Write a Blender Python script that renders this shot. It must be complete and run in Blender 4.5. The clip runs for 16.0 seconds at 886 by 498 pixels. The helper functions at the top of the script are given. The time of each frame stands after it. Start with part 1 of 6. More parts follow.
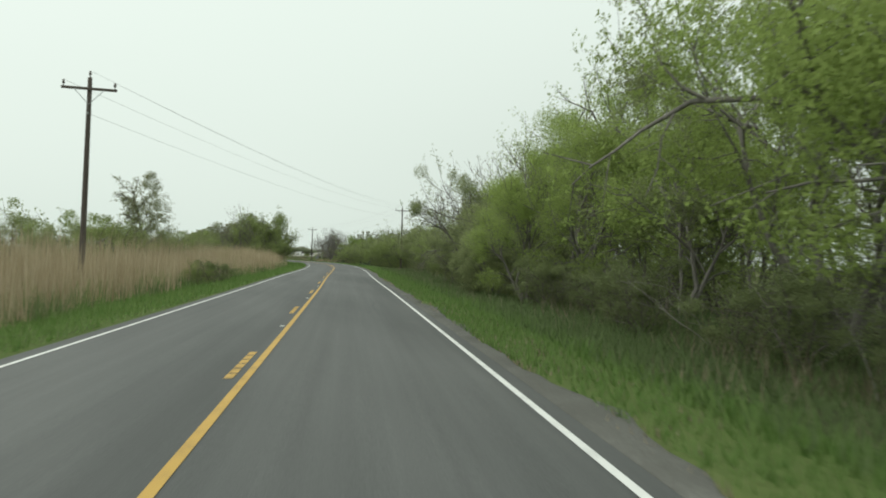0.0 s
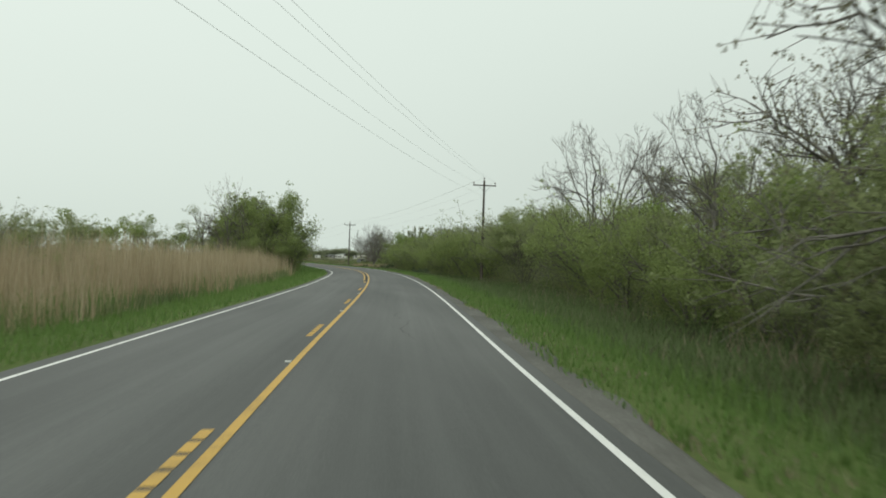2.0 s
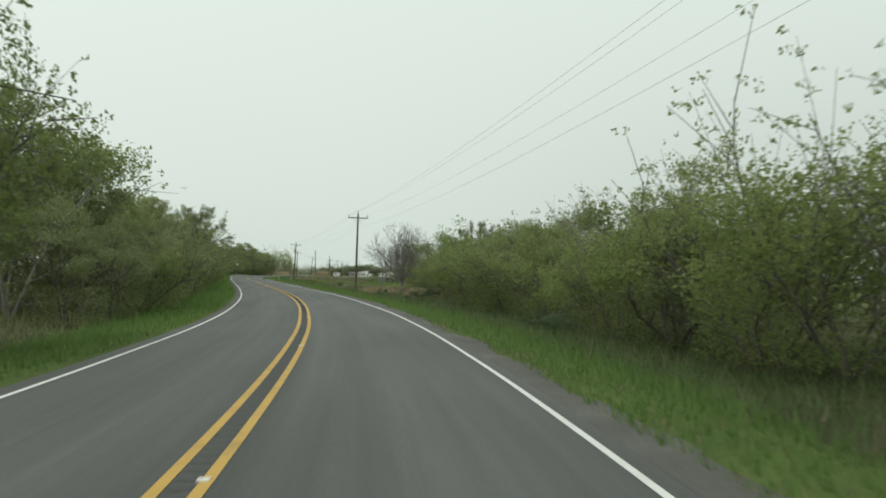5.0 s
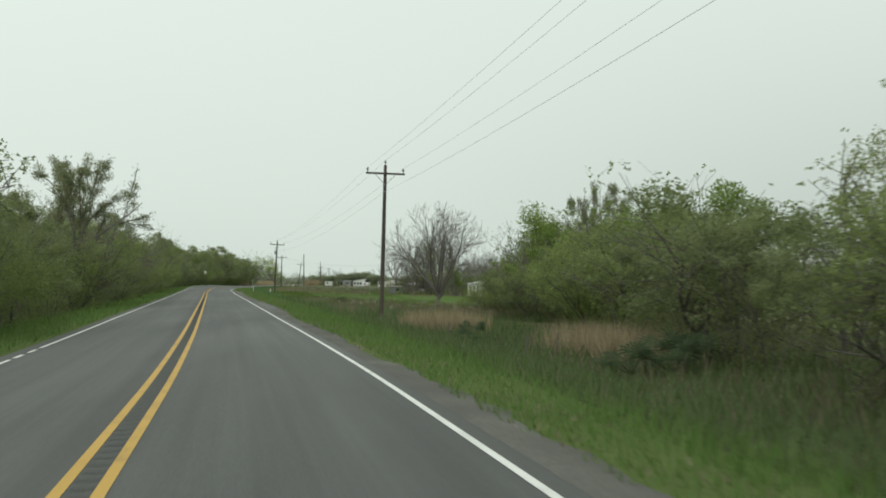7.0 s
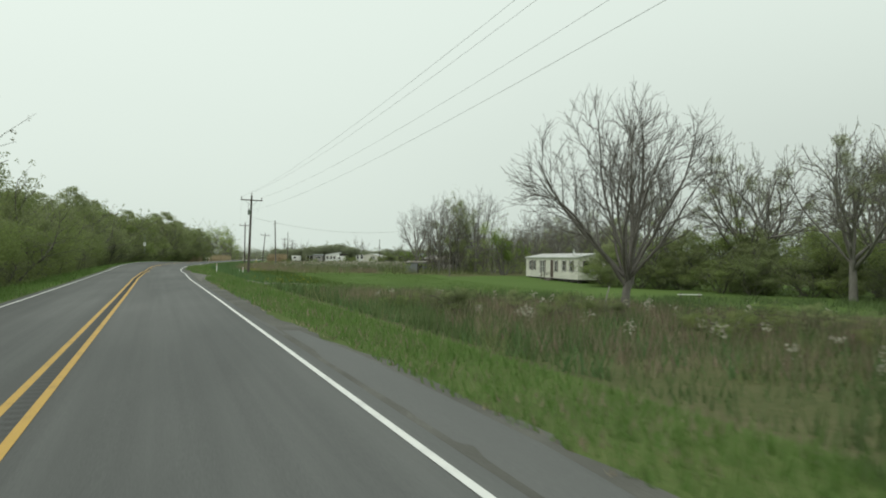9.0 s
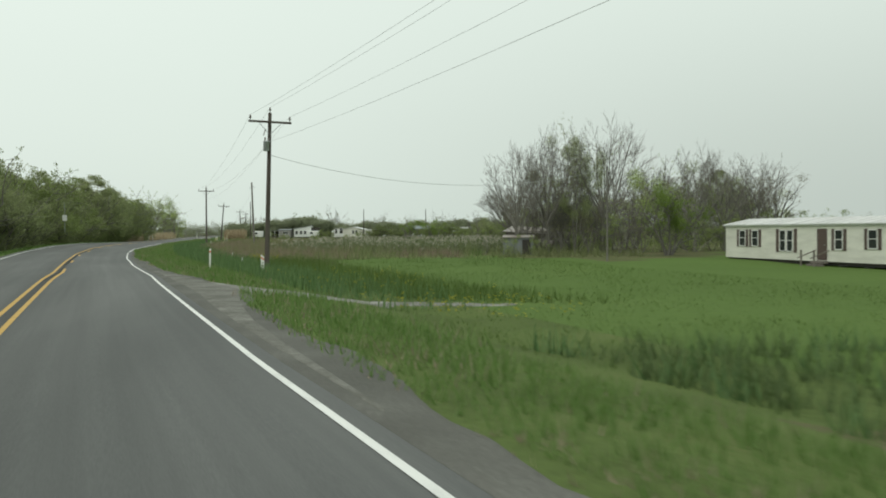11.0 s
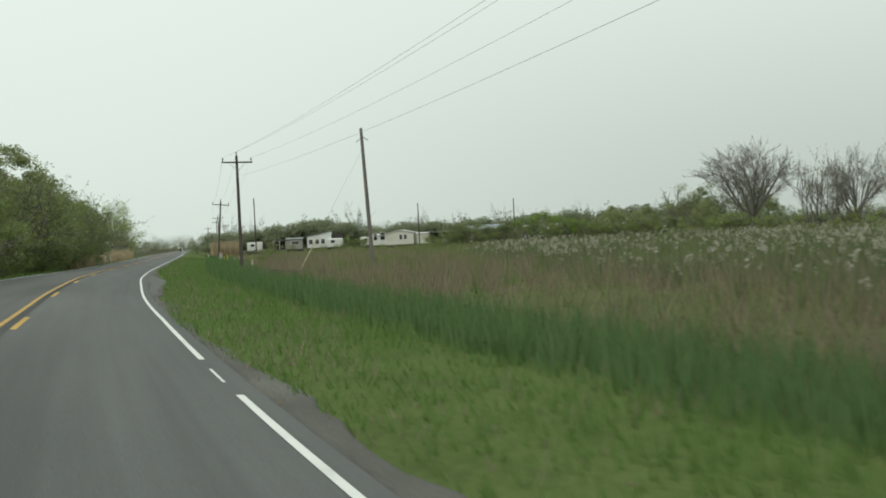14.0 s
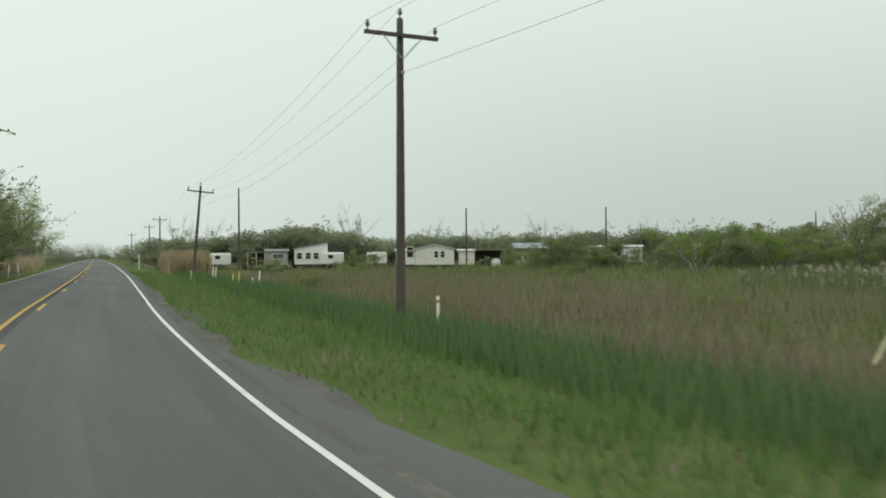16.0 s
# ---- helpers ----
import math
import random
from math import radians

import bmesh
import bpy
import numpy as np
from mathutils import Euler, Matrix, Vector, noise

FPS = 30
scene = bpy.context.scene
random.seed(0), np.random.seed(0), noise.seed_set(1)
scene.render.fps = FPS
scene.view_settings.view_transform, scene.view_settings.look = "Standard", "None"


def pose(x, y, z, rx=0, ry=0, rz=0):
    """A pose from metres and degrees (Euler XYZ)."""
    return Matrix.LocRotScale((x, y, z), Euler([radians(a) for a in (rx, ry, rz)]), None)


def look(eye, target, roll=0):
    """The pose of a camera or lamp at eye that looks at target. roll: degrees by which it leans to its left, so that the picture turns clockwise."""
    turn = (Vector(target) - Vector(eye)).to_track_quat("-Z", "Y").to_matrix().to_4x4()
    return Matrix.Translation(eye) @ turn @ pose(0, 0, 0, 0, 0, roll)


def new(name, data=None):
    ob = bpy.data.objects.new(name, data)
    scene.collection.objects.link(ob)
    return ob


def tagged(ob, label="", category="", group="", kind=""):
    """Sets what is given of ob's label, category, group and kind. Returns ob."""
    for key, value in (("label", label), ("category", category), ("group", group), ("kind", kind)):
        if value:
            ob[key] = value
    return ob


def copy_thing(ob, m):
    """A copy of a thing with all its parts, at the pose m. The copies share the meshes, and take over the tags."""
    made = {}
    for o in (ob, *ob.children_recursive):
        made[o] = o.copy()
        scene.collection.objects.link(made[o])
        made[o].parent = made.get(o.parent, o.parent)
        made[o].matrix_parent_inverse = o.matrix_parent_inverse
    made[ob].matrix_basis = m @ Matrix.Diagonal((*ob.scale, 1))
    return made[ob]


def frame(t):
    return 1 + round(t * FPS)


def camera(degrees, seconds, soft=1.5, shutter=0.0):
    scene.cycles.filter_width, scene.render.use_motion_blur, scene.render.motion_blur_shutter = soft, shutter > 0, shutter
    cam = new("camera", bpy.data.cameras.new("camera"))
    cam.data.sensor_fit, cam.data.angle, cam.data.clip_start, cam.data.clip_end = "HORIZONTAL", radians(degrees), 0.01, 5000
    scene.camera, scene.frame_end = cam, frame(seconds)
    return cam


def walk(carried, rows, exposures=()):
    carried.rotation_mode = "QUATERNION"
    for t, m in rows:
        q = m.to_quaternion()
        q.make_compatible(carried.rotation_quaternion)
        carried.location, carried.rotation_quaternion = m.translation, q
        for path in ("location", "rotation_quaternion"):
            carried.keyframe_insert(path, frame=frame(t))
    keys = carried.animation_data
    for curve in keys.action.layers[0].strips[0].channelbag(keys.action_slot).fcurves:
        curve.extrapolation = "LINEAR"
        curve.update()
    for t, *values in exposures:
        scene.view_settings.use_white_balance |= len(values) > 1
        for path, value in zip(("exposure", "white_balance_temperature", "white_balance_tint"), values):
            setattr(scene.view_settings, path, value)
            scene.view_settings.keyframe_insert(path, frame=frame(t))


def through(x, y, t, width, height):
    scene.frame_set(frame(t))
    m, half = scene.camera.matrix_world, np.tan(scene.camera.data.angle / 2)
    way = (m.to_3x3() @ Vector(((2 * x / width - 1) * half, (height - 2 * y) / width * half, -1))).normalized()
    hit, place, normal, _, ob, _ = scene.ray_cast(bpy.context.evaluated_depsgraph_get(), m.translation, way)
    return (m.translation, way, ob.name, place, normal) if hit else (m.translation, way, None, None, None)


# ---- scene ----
cam = camera(52.0, 16.0, soft=1.8, shutter=0.15)

# ---- the walk: seconds, x, y, yaw, pitch, lean ----
EYE = 1.685
ROWS = [
    (0.0, 0.0, 0.0, -11.5, 0.59, 1.75), (0.5, 1.49, 15.0, -11.94, 1.13, 2.49), (1.0, 2.94, 29.88, -11.35, 1.14, 2.34),
    (1.5, 4.36, 44.66, -10.2, 1.32, 3.44), (2.0, 5.7, 59.33, -8.53, 0.68, 1.83), (2.5, 7.04, 73.9, -8.67, 1.44, 2.25),
    (3.0, 8.45, 88.34, -9.67, 1.28, 2.87), (3.2, 9.0, 94.09, -9.7, 1.18, 3.2), (3.7, 10.27, 108.4, -8.98, 1.33, 2.9),
    (4.2, 11.34, 122.62, -8.22, 1.47, 2.4), (4.7, 12.23, 136.75, -7.3, 1.62, 1.9), (5.3, 12.97, 153.59, -5.8, 1.79, 1.2),
    (5.5, 13.07, 159.17, -5.57, 1.79, 0.93), (6.0, 12.96, 173.06, -5.76, 1.98, 1.38), (6.5, 12.36, 186.83, -6.94, 2.17, 0.11),
    (7.0, 11.36, 200.49, -7.19, 2.26, 1.17), (7.5, 10.07, 214.01, -7.96, 1.97, 0.5), (8.0, 8.61, 227.43, -7.48, 1.47, 0.92),
    (8.5, 7.05, 240.73, -7.92, 0.78, 1.56), (9.0, 5.46, 253.94, -10.32, 0.61, 0.75), (9.2, 4.81, 259.2, -11.01, 0.36, 0.31),
    (9.7, 3.21, 272.27, -11.91, -0.04, 0.08), (10.2, 1.61, 285.25, -12.87, -0.44, -0.15), (10.7, 0.04, 298.14, -13.89, -0.83, -0.38),
    (11.3, -1.83, 313.49, -14.9, -1.31, -0.65), (11.5, -2.47, 318.58, -15.5, -1.14, -1.11), (12.0, -4.07, 331.23, -16.58, -0.19, -1.11),
    (12.5, -5.56, 343.81, -16.96, 0.07, -1.51), (13.0, -6.8, 356.33, -17.47, -0.86, -2.25), (13.5, -7.96, 368.78, -17.96, -0.99, -2.41),
    (14.0, -9.18, 381.13, -18.38, -0.9, -2.88), (14.5, -10.28, 393.41, -19.46, -0.68, -1.9), (15.0, -11.08, 405.63, -21.09, -0.45, -2.43),
    (15.5, -11.53, 417.79, -22.5, -0.22, -0.21), (16.0, -11.62, 429.88, -23.96, 0.32, -0.43),
]
walk(cam, [(t, pose(x, y, EYE, 90 + p, -r, w)) for t, x, y, w, p, r in ROWS], [(0.0, 0.08), (0.7, 0.06), (2.0, -0.06), (7.5, -0.08), (9.0, 0.0), (16.0, 0.0)])

# ---- overcast sky and a weak, wide sun ----
world = bpy.data.worlds.new("overcast")
scene.world = world
world.use_nodes = True
wn, wl = world.node_tree.nodes, world.node_tree.links
wn.clear()
sky = wn.new("ShaderNodeTexSky")
sky.sky_type, sky.sun_disc = "NISHITA", False
sky.sun_elevation, sky.sun_rotation = radians(52), radians(-40)
sky.air_density, sky.dust_density = 1.0, 6.0
grey = wn.new("ShaderNodeHueSaturation")
grey.inputs["Saturation"].default_value = 0.10
veil = wn.new("ShaderNodeMixRGB")
veil.inputs[0].default_value = 0.86
veil.inputs[2].default_value = (7.44, 8.46, 7.68, 1)
back = wn.new("ShaderNodeBackground")
back.inputs["Strength"].default_value = 0.106
out = wn.new("ShaderNodeOutputWorld")
wl.new(sky.outputs[0], grey.inputs["Color"])
wl.new(grey.outputs[0], veil.inputs[1])
# the cloud is greyer low down towards the right-hand side
co = wn.new("ShaderNodeTexCoord")
sep = wn.new("ShaderNodeSeparateXYZ")
low, rise, mixv, shade = wn.new("ShaderNodeMapRange"), wn.new("ShaderNodeMapRange"), wn.new("ShaderNodeMapRange"), wn.new("ShaderNodeVectorMath")
low.interpolation_type = rise.interpolation_type = "SMOOTHSTEP"
for node, vals in ((low, (-0.05, 0.75, 0.98, 0.74)), (rise, (0.0, 0.36, 0.0, 1.0))):
    for k in range(4):
        node.inputs[k + 1].default_value = vals[k]
mixv.inputs[4].default_value = 1.04
wl.new(co.outputs["Generated"], sep.inputs[0])
wl.new(sep.outputs[0], low.inputs[0])
wl.new(sep.outputs[2], rise.inputs[0])
wl.new(rise.outputs[0], mixv.inputs[0])
wl.new(low.outputs[0], mixv.inputs[3])
shade.operation = "SCALE"
wl.new(veil.outputs[0], shade.inputs[0])
wl.new(mixv.outputs[0], shade.inputs["Scale"])
wl.new(shade.outputs[0], back.inputs["Color"])
wl.new(back.outputs[0], out.inputs["Surface"])
sun = new("sun", bpy.data.lights.new("sun", "SUN"))
sun.data.energy, sun.data.angle, sun.data.color = 0.9, radians(40), (1.0, 0.97, 0.92)
sun.matrix_world = look((-60, -40, 90), (0, 0, 0))


# ---- materials ----
def nodes_of(name):
    m = bpy.data.materials.new(name)
    m.use_nodes = True
    n, l = m.node_tree.nodes, m.node_tree.links
    return m, n, l, n["Principled BSDF"]


def ramp_of(n, stops):
    r = n.new("ShaderNodeValToRGB")
    e = r.color_ramp.elements
    e[0].position, e[0].color = stops[0][0], (*stops[0][1], 1)
    e[1].position, e[1].color = stops[-1][0], (*stops[-1][1], 1)
    for p, c in stops[1:-1]:
        k = e.new(p)
        k.color = (*c, 1)
    return r


def surface(name, stops, scale=1.0, fine=20.0, rough=0.9, bump=0.3, metal=0.0, stretch=(1, 1, 1), depth=0.02, sheen=0.5):
    """Two scales of noise through a ramp, with fine relief."""
    m, n, l, b = nodes_of(name)
    co = n.new("ShaderNodeTexCoord")
    mp = n.new("ShaderNodeMapping")
    mp.inputs["Scale"].default_value = stretch
    l.new(co.outputs["Object"], mp.inputs["Vector"])
    a, c = n.new("ShaderNodeTexNoise"), n.new("ShaderNodeTexNoise")
    a.inputs["Scale"].default_value, a.inputs["Detail"].default_value = scale, 5
    c.inputs["Scale"].default_value, c.inputs["Detail"].default_value = fine, 4
    l.new(mp.outputs[0], a.inputs["Vector"])
    l.new(mp.outputs[0], c.inputs["Vector"])
    mix = n.new("ShaderNodeMath")
    mix.operation = "MULTIPLY_ADD"
    mix.inputs[1].default_value = 0.45
    half = n.new("ShaderNodeMath")
    half.operation = "MULTIPLY"
    half.inputs[1].default_value = 0.55
    l.new(a.outputs["Fac"], half.inputs[0])
    l.new(c.outputs["Fac"], mix.inputs[0])
    l.new(half.outputs[0], mix.inputs[2])
    r = ramp_of(n, stops)
    l.new(mix.outputs[0], r.inputs["Fac"])
    l.new(r.outputs["Color"], b.inputs["Base Color"])
    b.inputs["Roughness"].default_value, b.inputs["Metallic"].default_value = rough, metal
    b.inputs["Specular IOR Level"].default_value = sheen
    if bump:
        k = n.new("ShaderNodeBump")
        k.inputs["Strength"].default_value, k.inputs["Distance"].default_value = bump, depth
        l.new(c.outputs["Fac"], k.inputs["Height"])
        l.new(k.outputs[0], b.inputs["Normal"])
    return m


def leafy(name, dark, mid, light, shine=0.35, through=0.5):
    """Leaves and blades: colour varies leaf by leaf and plant by plant; light comes through."""
    m, n, l, b = nodes_of(name)
    geo, info = n.new("ShaderNodeNewGeometry"), n.new("ShaderNodeObjectInfo")
    add = n.new("ShaderNodeMath")
    add.operation = "MULTIPLY_ADD"
    add.inputs[1].default_value = 0.65
    k = n.new("ShaderNodeMath")
    k.operation = "MULTIPLY"
    k.inputs[1].default_value = 0.35
    l.new(info.outputs["Random"], k.inputs[0])
    l.new(geo.outputs["Random Per Island"], add.inputs[0])
    l.new(k.outputs[0], add.inputs[2])
    r = ramp_of(n, [(0.0, dark), (0.5, mid), (1.0, light)])
    l.new(add.outputs[0], r.inputs["Fac"])
    l.new(r.outputs["Color"], b.inputs["Base Color"])
    b.inputs["Roughness"].default_value = 0.65
    b.inputs["Specular IOR Level"].default_value = shine * 0.5
    t = n.new("ShaderNodeBsdfTranslucent")
    l.new(r.outputs["Color"], t.inputs["Color"])
    x = n.new("ShaderNodeMixShader")
    x.inputs[0].default_value = through
    l.new(b.outputs[0], x.inputs[1])
    l.new(t.outputs[0], x.inputs[2])
    l.new(x.outputs[0], n["Material Output"].inputs["Surface"])
    return m


def plain(name, col, rough=0.6, metal=0.0, vary=0.12, scale=6.0):
    d = tuple(max(0, c * (1 - vary)) for c in col)
    u = tuple(min(1, c * (1 + vary)) for c in col)
    return surface(name, [(0.35, d), (0.65, u)], scale, scale * 9, rough, 0.08, metal, depth=0.004)


ASPHALT = surface("asphalt", [(0.33, (0.068, 0.071, 0.068)), (0.5, (0.099, 0.102, 0.098)), (0.66, (0.132, 0.135, 0.129))], 0.22, 60, 0.85, 0.35, stretch=(1.6, 0.25, 1), depth=0.01)
GRAVEL = surface("gravel", [(0.3, (0.085, 0.084, 0.074)), (0.55, (0.135, 0.134, 0.12)), (0.78, (0.25, 0.248, 0.225))], 0.5, 24, 1.0, 0.9, depth=0.03, sheen=0.15)
SPREAD_GRAVEL = surface("spread_gravel", [(0.3, (0.085, 0.083, 0.07)), (0.5, (0.155, 0.153, 0.135)), (0.7, (0.29, 0.285, 0.26))], 0.8, 13, 1.0, 0.9, depth=0.04, sheen=0.15)
GROOVE = surface("groove_asphalt", [(0.3, (0.06, 0.06, 0.058)), (0.7, (0.09, 0.09, 0.085))], 1.0, 40, 0.95, 0.5)
DRIVE = surface("grey_drive_gravel", [(0.3, (0.12, 0.118, 0.1)), (0.5, (0.21, 0.208, 0.185)), (0.7, (0.38, 0.375, 0.35))], 0.9, 15, 1.0, 0.9, depth=0.04, sheen=0.15)
WHITE_LINE = surface("white_road_paint", [(0.3, (0.5, 0.5, 0.48)), (0.5, (0.74, 0.74, 0.71))], 1.5, 40, 0.7, 0.2)
YELLOW_LINE = surface("yellow_road_paint", [(0.28, (0.3, 0.195, 0.055)), (0.5, (0.54, 0.33, 0.065))], 1.5, 40, 0.7, 0.2)
VERGE = surface("verge_soil_and_grass", [(0.3, (0.068, 0.090, 0.033)), (0.55, (0.104, 0.144, 0.047)), (0.75, (0.142, 0.151, 0.065))], 0.35, 9, 1.0, 0.6, depth=0.06, sheen=0.05)
LAWN = surface("mown_lawn", [(0.3, (0.082, 0.128, 0.036)), (0.55, (0.099, 0.155, 0.043)), (0.75, (0.124, 0.168, 0.053))], 0.06, 2.5, 1.0, 0.08, depth=0.03, sheen=0.05)
MARSH = surface("marsh_floor", [(0.3, (0.069, 0.085, 0.037)), (0.5, (0.106, 0.115, 0.053)), (0.72, (0.163, 0.138, 0.088))], 0.2, 5, 1.0, 0.8, depth=0.08, sheen=0.05)
WOODS = surface("woodland_floor", [(0.3, (0.04, 0.045, 0.025)), (0.55, (0.07, 0.075, 0.038)), (0.75, (0.11, 0.1, 0.062))], 0.3, 6, 1.0, 0.8, depth=0.08, sheen=0.05)
GRASS = leafy("grass_blades", (0.092, 0.155, 0.042), (0.142, 0.245, 0.064), (0.215, 0.3, 0.105))
LAWN_BLADE = leafy("lawn_blades", (0.088, 0.138, 0.036), (0.112, 0.175, 0.045), (0.145, 0.2, 0.06))
WEED = leafy("marsh_weeds", (0.131, 0.168, 0.065), (0.218, 0.254, 0.110), (0.364, 0.364, 0.197))
BROWN_WEED = leafy("dry_weeds", (0.189, 0.153, 0.110), (0.291, 0.241, 0.171), (0.422, 0.357, 0.254))
RED_WEED = leafy("reddish_brown_weeds", (0.145, 0.11, 0.08), (0.22, 0.17, 0.125), (0.31, 0.25, 0.185))
DEEP_GRASS = leafy("ditch_grass", (0.088, 0.153, 0.059), (0.136, 0.230, 0.088), (0.201, 0.295, 0.118))
REED = leafy("dry_reeds", (0.25, 0.195, 0.12), (0.42, 0.34, 0.215), (0.56, 0.48, 0.33), through=0.5)
# leaves of the far trees, their colour paled to carry the haze of distance
FAR_LEAF = leafy("hazed_budding_leaves", (0.199, 0.227, 0.138), (0.275, 0.309, 0.193), (0.364, 0.406, 0.254))
CATTAIL = leafy("cattail_leaves", (0.124, 0.155, 0.081), (0.194, 0.232, 0.116), (0.294, 0.333, 0.178))
MUSTARD = leafy("mustard_flowers", (0.3, 0.3, 0.05), (0.42, 0.4, 0.06), (0.55, 0.5, 0.1))
BANK_WEED = leafy("bank_weeds", (0.083, 0.124, 0.048), (0.127, 0.184, 0.071), (0.184, 0.241, 0.106))
PALM = leafy("palmetto_fronds", (0.065, 0.095, 0.05), (0.095, 0.135, 0.072), (0.14, 0.18, 0.1))
FLUFF = leafy("cattail_fluff", (0.3, 0.29, 0.22), (0.42, 0.4, 0.32), (0.55, 0.53, 0.44))
LEAF_WILLOW = leafy("willow_leaves", (0.255, 0.325, 0.095), (0.345, 0.441, 0.134), (0.446, 0.562, 0.179))
LEAF_SOFT = leafy("young_tree_leaves", (0.204, 0.239, 0.111), (0.288, 0.332, 0.154), (0.384, 0.434, 0.213))
LEAF_SHRUB = leafy("shrub_leaves", (0.187, 0.231, 0.083), (0.260, 0.321, 0.116), (0.352, 0.435, 0.158))
LEAF_DARK = leafy("dark_leaves", (0.157, 0.188, 0.083), (0.219, 0.264, 0.116), (0.297, 0.356, 0.157))
LEAF_PALE = leafy("pale_leaves", (0.190, 0.208, 0.113), (0.264, 0.288, 0.156), (0.356, 0.389, 0.211))
LEAF_BRIGHT = leafy("fresh_leaves", (0.156, 0.221, 0.052), (0.216, 0.306, 0.072), (0.292, 0.413, 0.097))
BUDS = leafy("spring_buds", (0.166, 0.158, 0.095), (0.230, 0.218, 0.132), (0.310, 0.296, 0.178), through=0.5)
BARK = surface("grey_bark", [(0.3, (0.11, 0.103, 0.088)), (0.55, (0.19, 0.178, 0.157)), (0.75, (0.28, 0.268, 0.24))], 2.0, 14, 0.9, 0.6, stretch=(1, 1, 0.3))
# bleached dead wood; on the far trees' branches this pale tone carries haze
BARK_PALE = surface("bleached_and_hazed_bark", [(0.3, (0.16, 0.148, 0.128)), (0.7, (0.33, 0.312, 0.28))], 2.0, 14, 0.9, 0.5, stretch=(1, 1, 0.3))
# grey bark lightened for the mist in front of the round and slender trees
BARK_GREY = surface("hazed_grey_bark", [(0.3, (0.14, 0.13, 0.112)), (0.55, (0.22, 0.208, 0.182)), (0.75, (0.31, 0.297, 0.265))], 2.0, 14, 0.9, 0.6, stretch=(1, 1, 0.3))
BARK_BROWN = surface("brown_shrub_bark", [(0.3, (0.08, 0.074, 0.06)), (0.6, (0.16, 0.147, 0.123))], 2.0, 14, 0.9, 0.6, stretch=(1, 1, 0.3))
POLE_WOOD = surface("creosoted_pole_wood", [(0.3, (0.045, 0.037, 0.031)), (0.5, (0.1, 0.083, 0.07)), (0.72, (0.17, 0.148, 0.127))], 1.2, 30, 0.9, 0.6, stretch=(3, 3, 0.15))
POLE_GREY = surface("weathered_pole_wood", [(0.3, (0.11, 0.1, 0.085)), (0.7, (0.24, 0.225, 0.2))], 1.2, 30, 0.9, 0.6, stretch=(3, 3, 0.15))
STEEL = plain("galvanised_steel", (0.32, 0.34, 0.34), 0.45, 0.7)
TANK = plain("grey_tank_paint", (0.36, 0.39, 0.39), 0.5)
PORCELAIN = plain("grey_porcelain", (0.22, 0.2, 0.19), 0.3)
WIRE = plain("dull_wire", (0.42, 0.44, 0.43), 0.6, 0.0)


# ---- mesh helpers ----
def bulk(name, verts, faces, material, parent=None, label="", normals=None):
    """One mesh object from arrays of points and of equal-sided faces."""
    verts, faces = np.asarray(verts, np.float32), np.asarray(faces, np.int32)
    me = bpy.data.meshes.new(name)
    me.vertices.add(len(verts))
    me.vertices.foreach_set("co", verts.ravel())
    n, k = faces.shape
    me.loops.add(n * k)
    me.loops.foreach_set("vertex_index", faces.ravel())
    me.polygons.add(n)
    me.polygons.foreach_set("loop_start", np.arange(n, dtype=np.int32) * k)
    me.update(calc_edges=True)
    if normals is not None:
        me.polygons.foreach_set("use_smooth", np.ones(n, dtype=bool))
        me.normals_split_custom_set_from_vertices(normals)
    for m in material if isinstance(material, (list, tuple)) else [material]:
        me.materials.append(m)
    ob = new(name, me)
    ob.parent = parent
    if label:
        ob["label"] = label
    return ob


def part(name, bm, material, parent=None, label="", smooth=False):
    me = bpy.data.meshes.new(name)
    bmesh.ops.recalc_face_normals(bm, faces=bm.faces)
    for f in bm.faces:
        f.smooth = smooth
    bm.to_mesh(me)
    bm.free()
    me.materials.append(material)
    ob = new(name, me)
    ob.parent = parent
    if label:
        ob["label"] = label
    return ob


def box(sx, sy, sz, at=(0, 0, 0), bevel=0.0, turn=None, bm=None):
    """A bevelled block whose base is centred on at."""
    own = bmesh.new()
    bmesh.ops.create_cube(own, size=1.0)
    bmesh.ops.scale(own, vec=(sx, sy, sz), verts=own.verts)
    if bevel:
        bmesh.ops.bevel(own, geom=own.edges[:], offset=bevel, segments=2, affect="EDGES", profile=0.6)
    m = Matrix.Translation(at) @ (turn or Matrix()) @ Matrix.Translation((0, 0, sz / 2))
    bmesh.ops.transform(own, matrix=m, verts=own.verts)
    if bm is None:
        return own
    tmp = bpy.data.meshes.new("tmp")
    own.to_mesh(tmp)
    own.free()
    bm.from_mesh(tmp)
    bpy.data.meshes.remove(tmp)
    return bm


def lathe(profile, sides=12, at=(0, 0, 0), turn=None, bm=None):
    """A turned shape from (radius, height) pairs."""
    bm = bm or bmesh.new()
    m = Matrix.Translation(at) @ (turn or Matrix())
    rings = []
    for r, z in profile:
        rings.append([bm.verts.new(m @ Vector((r * math.cos(a), r * math.sin(a), z))) for a in (2 * math.pi * i / sides for i in range(sides))])
    for a, b in zip(rings, rings[1:]):
        for i in range(sides):
            j = (i + 1) % sides
            bm.faces.new((a[i], a[j], b[j], b[i]))
    bm.faces.new(rings[0][::-1])
    bm.faces.new(rings[-1])
    return bm


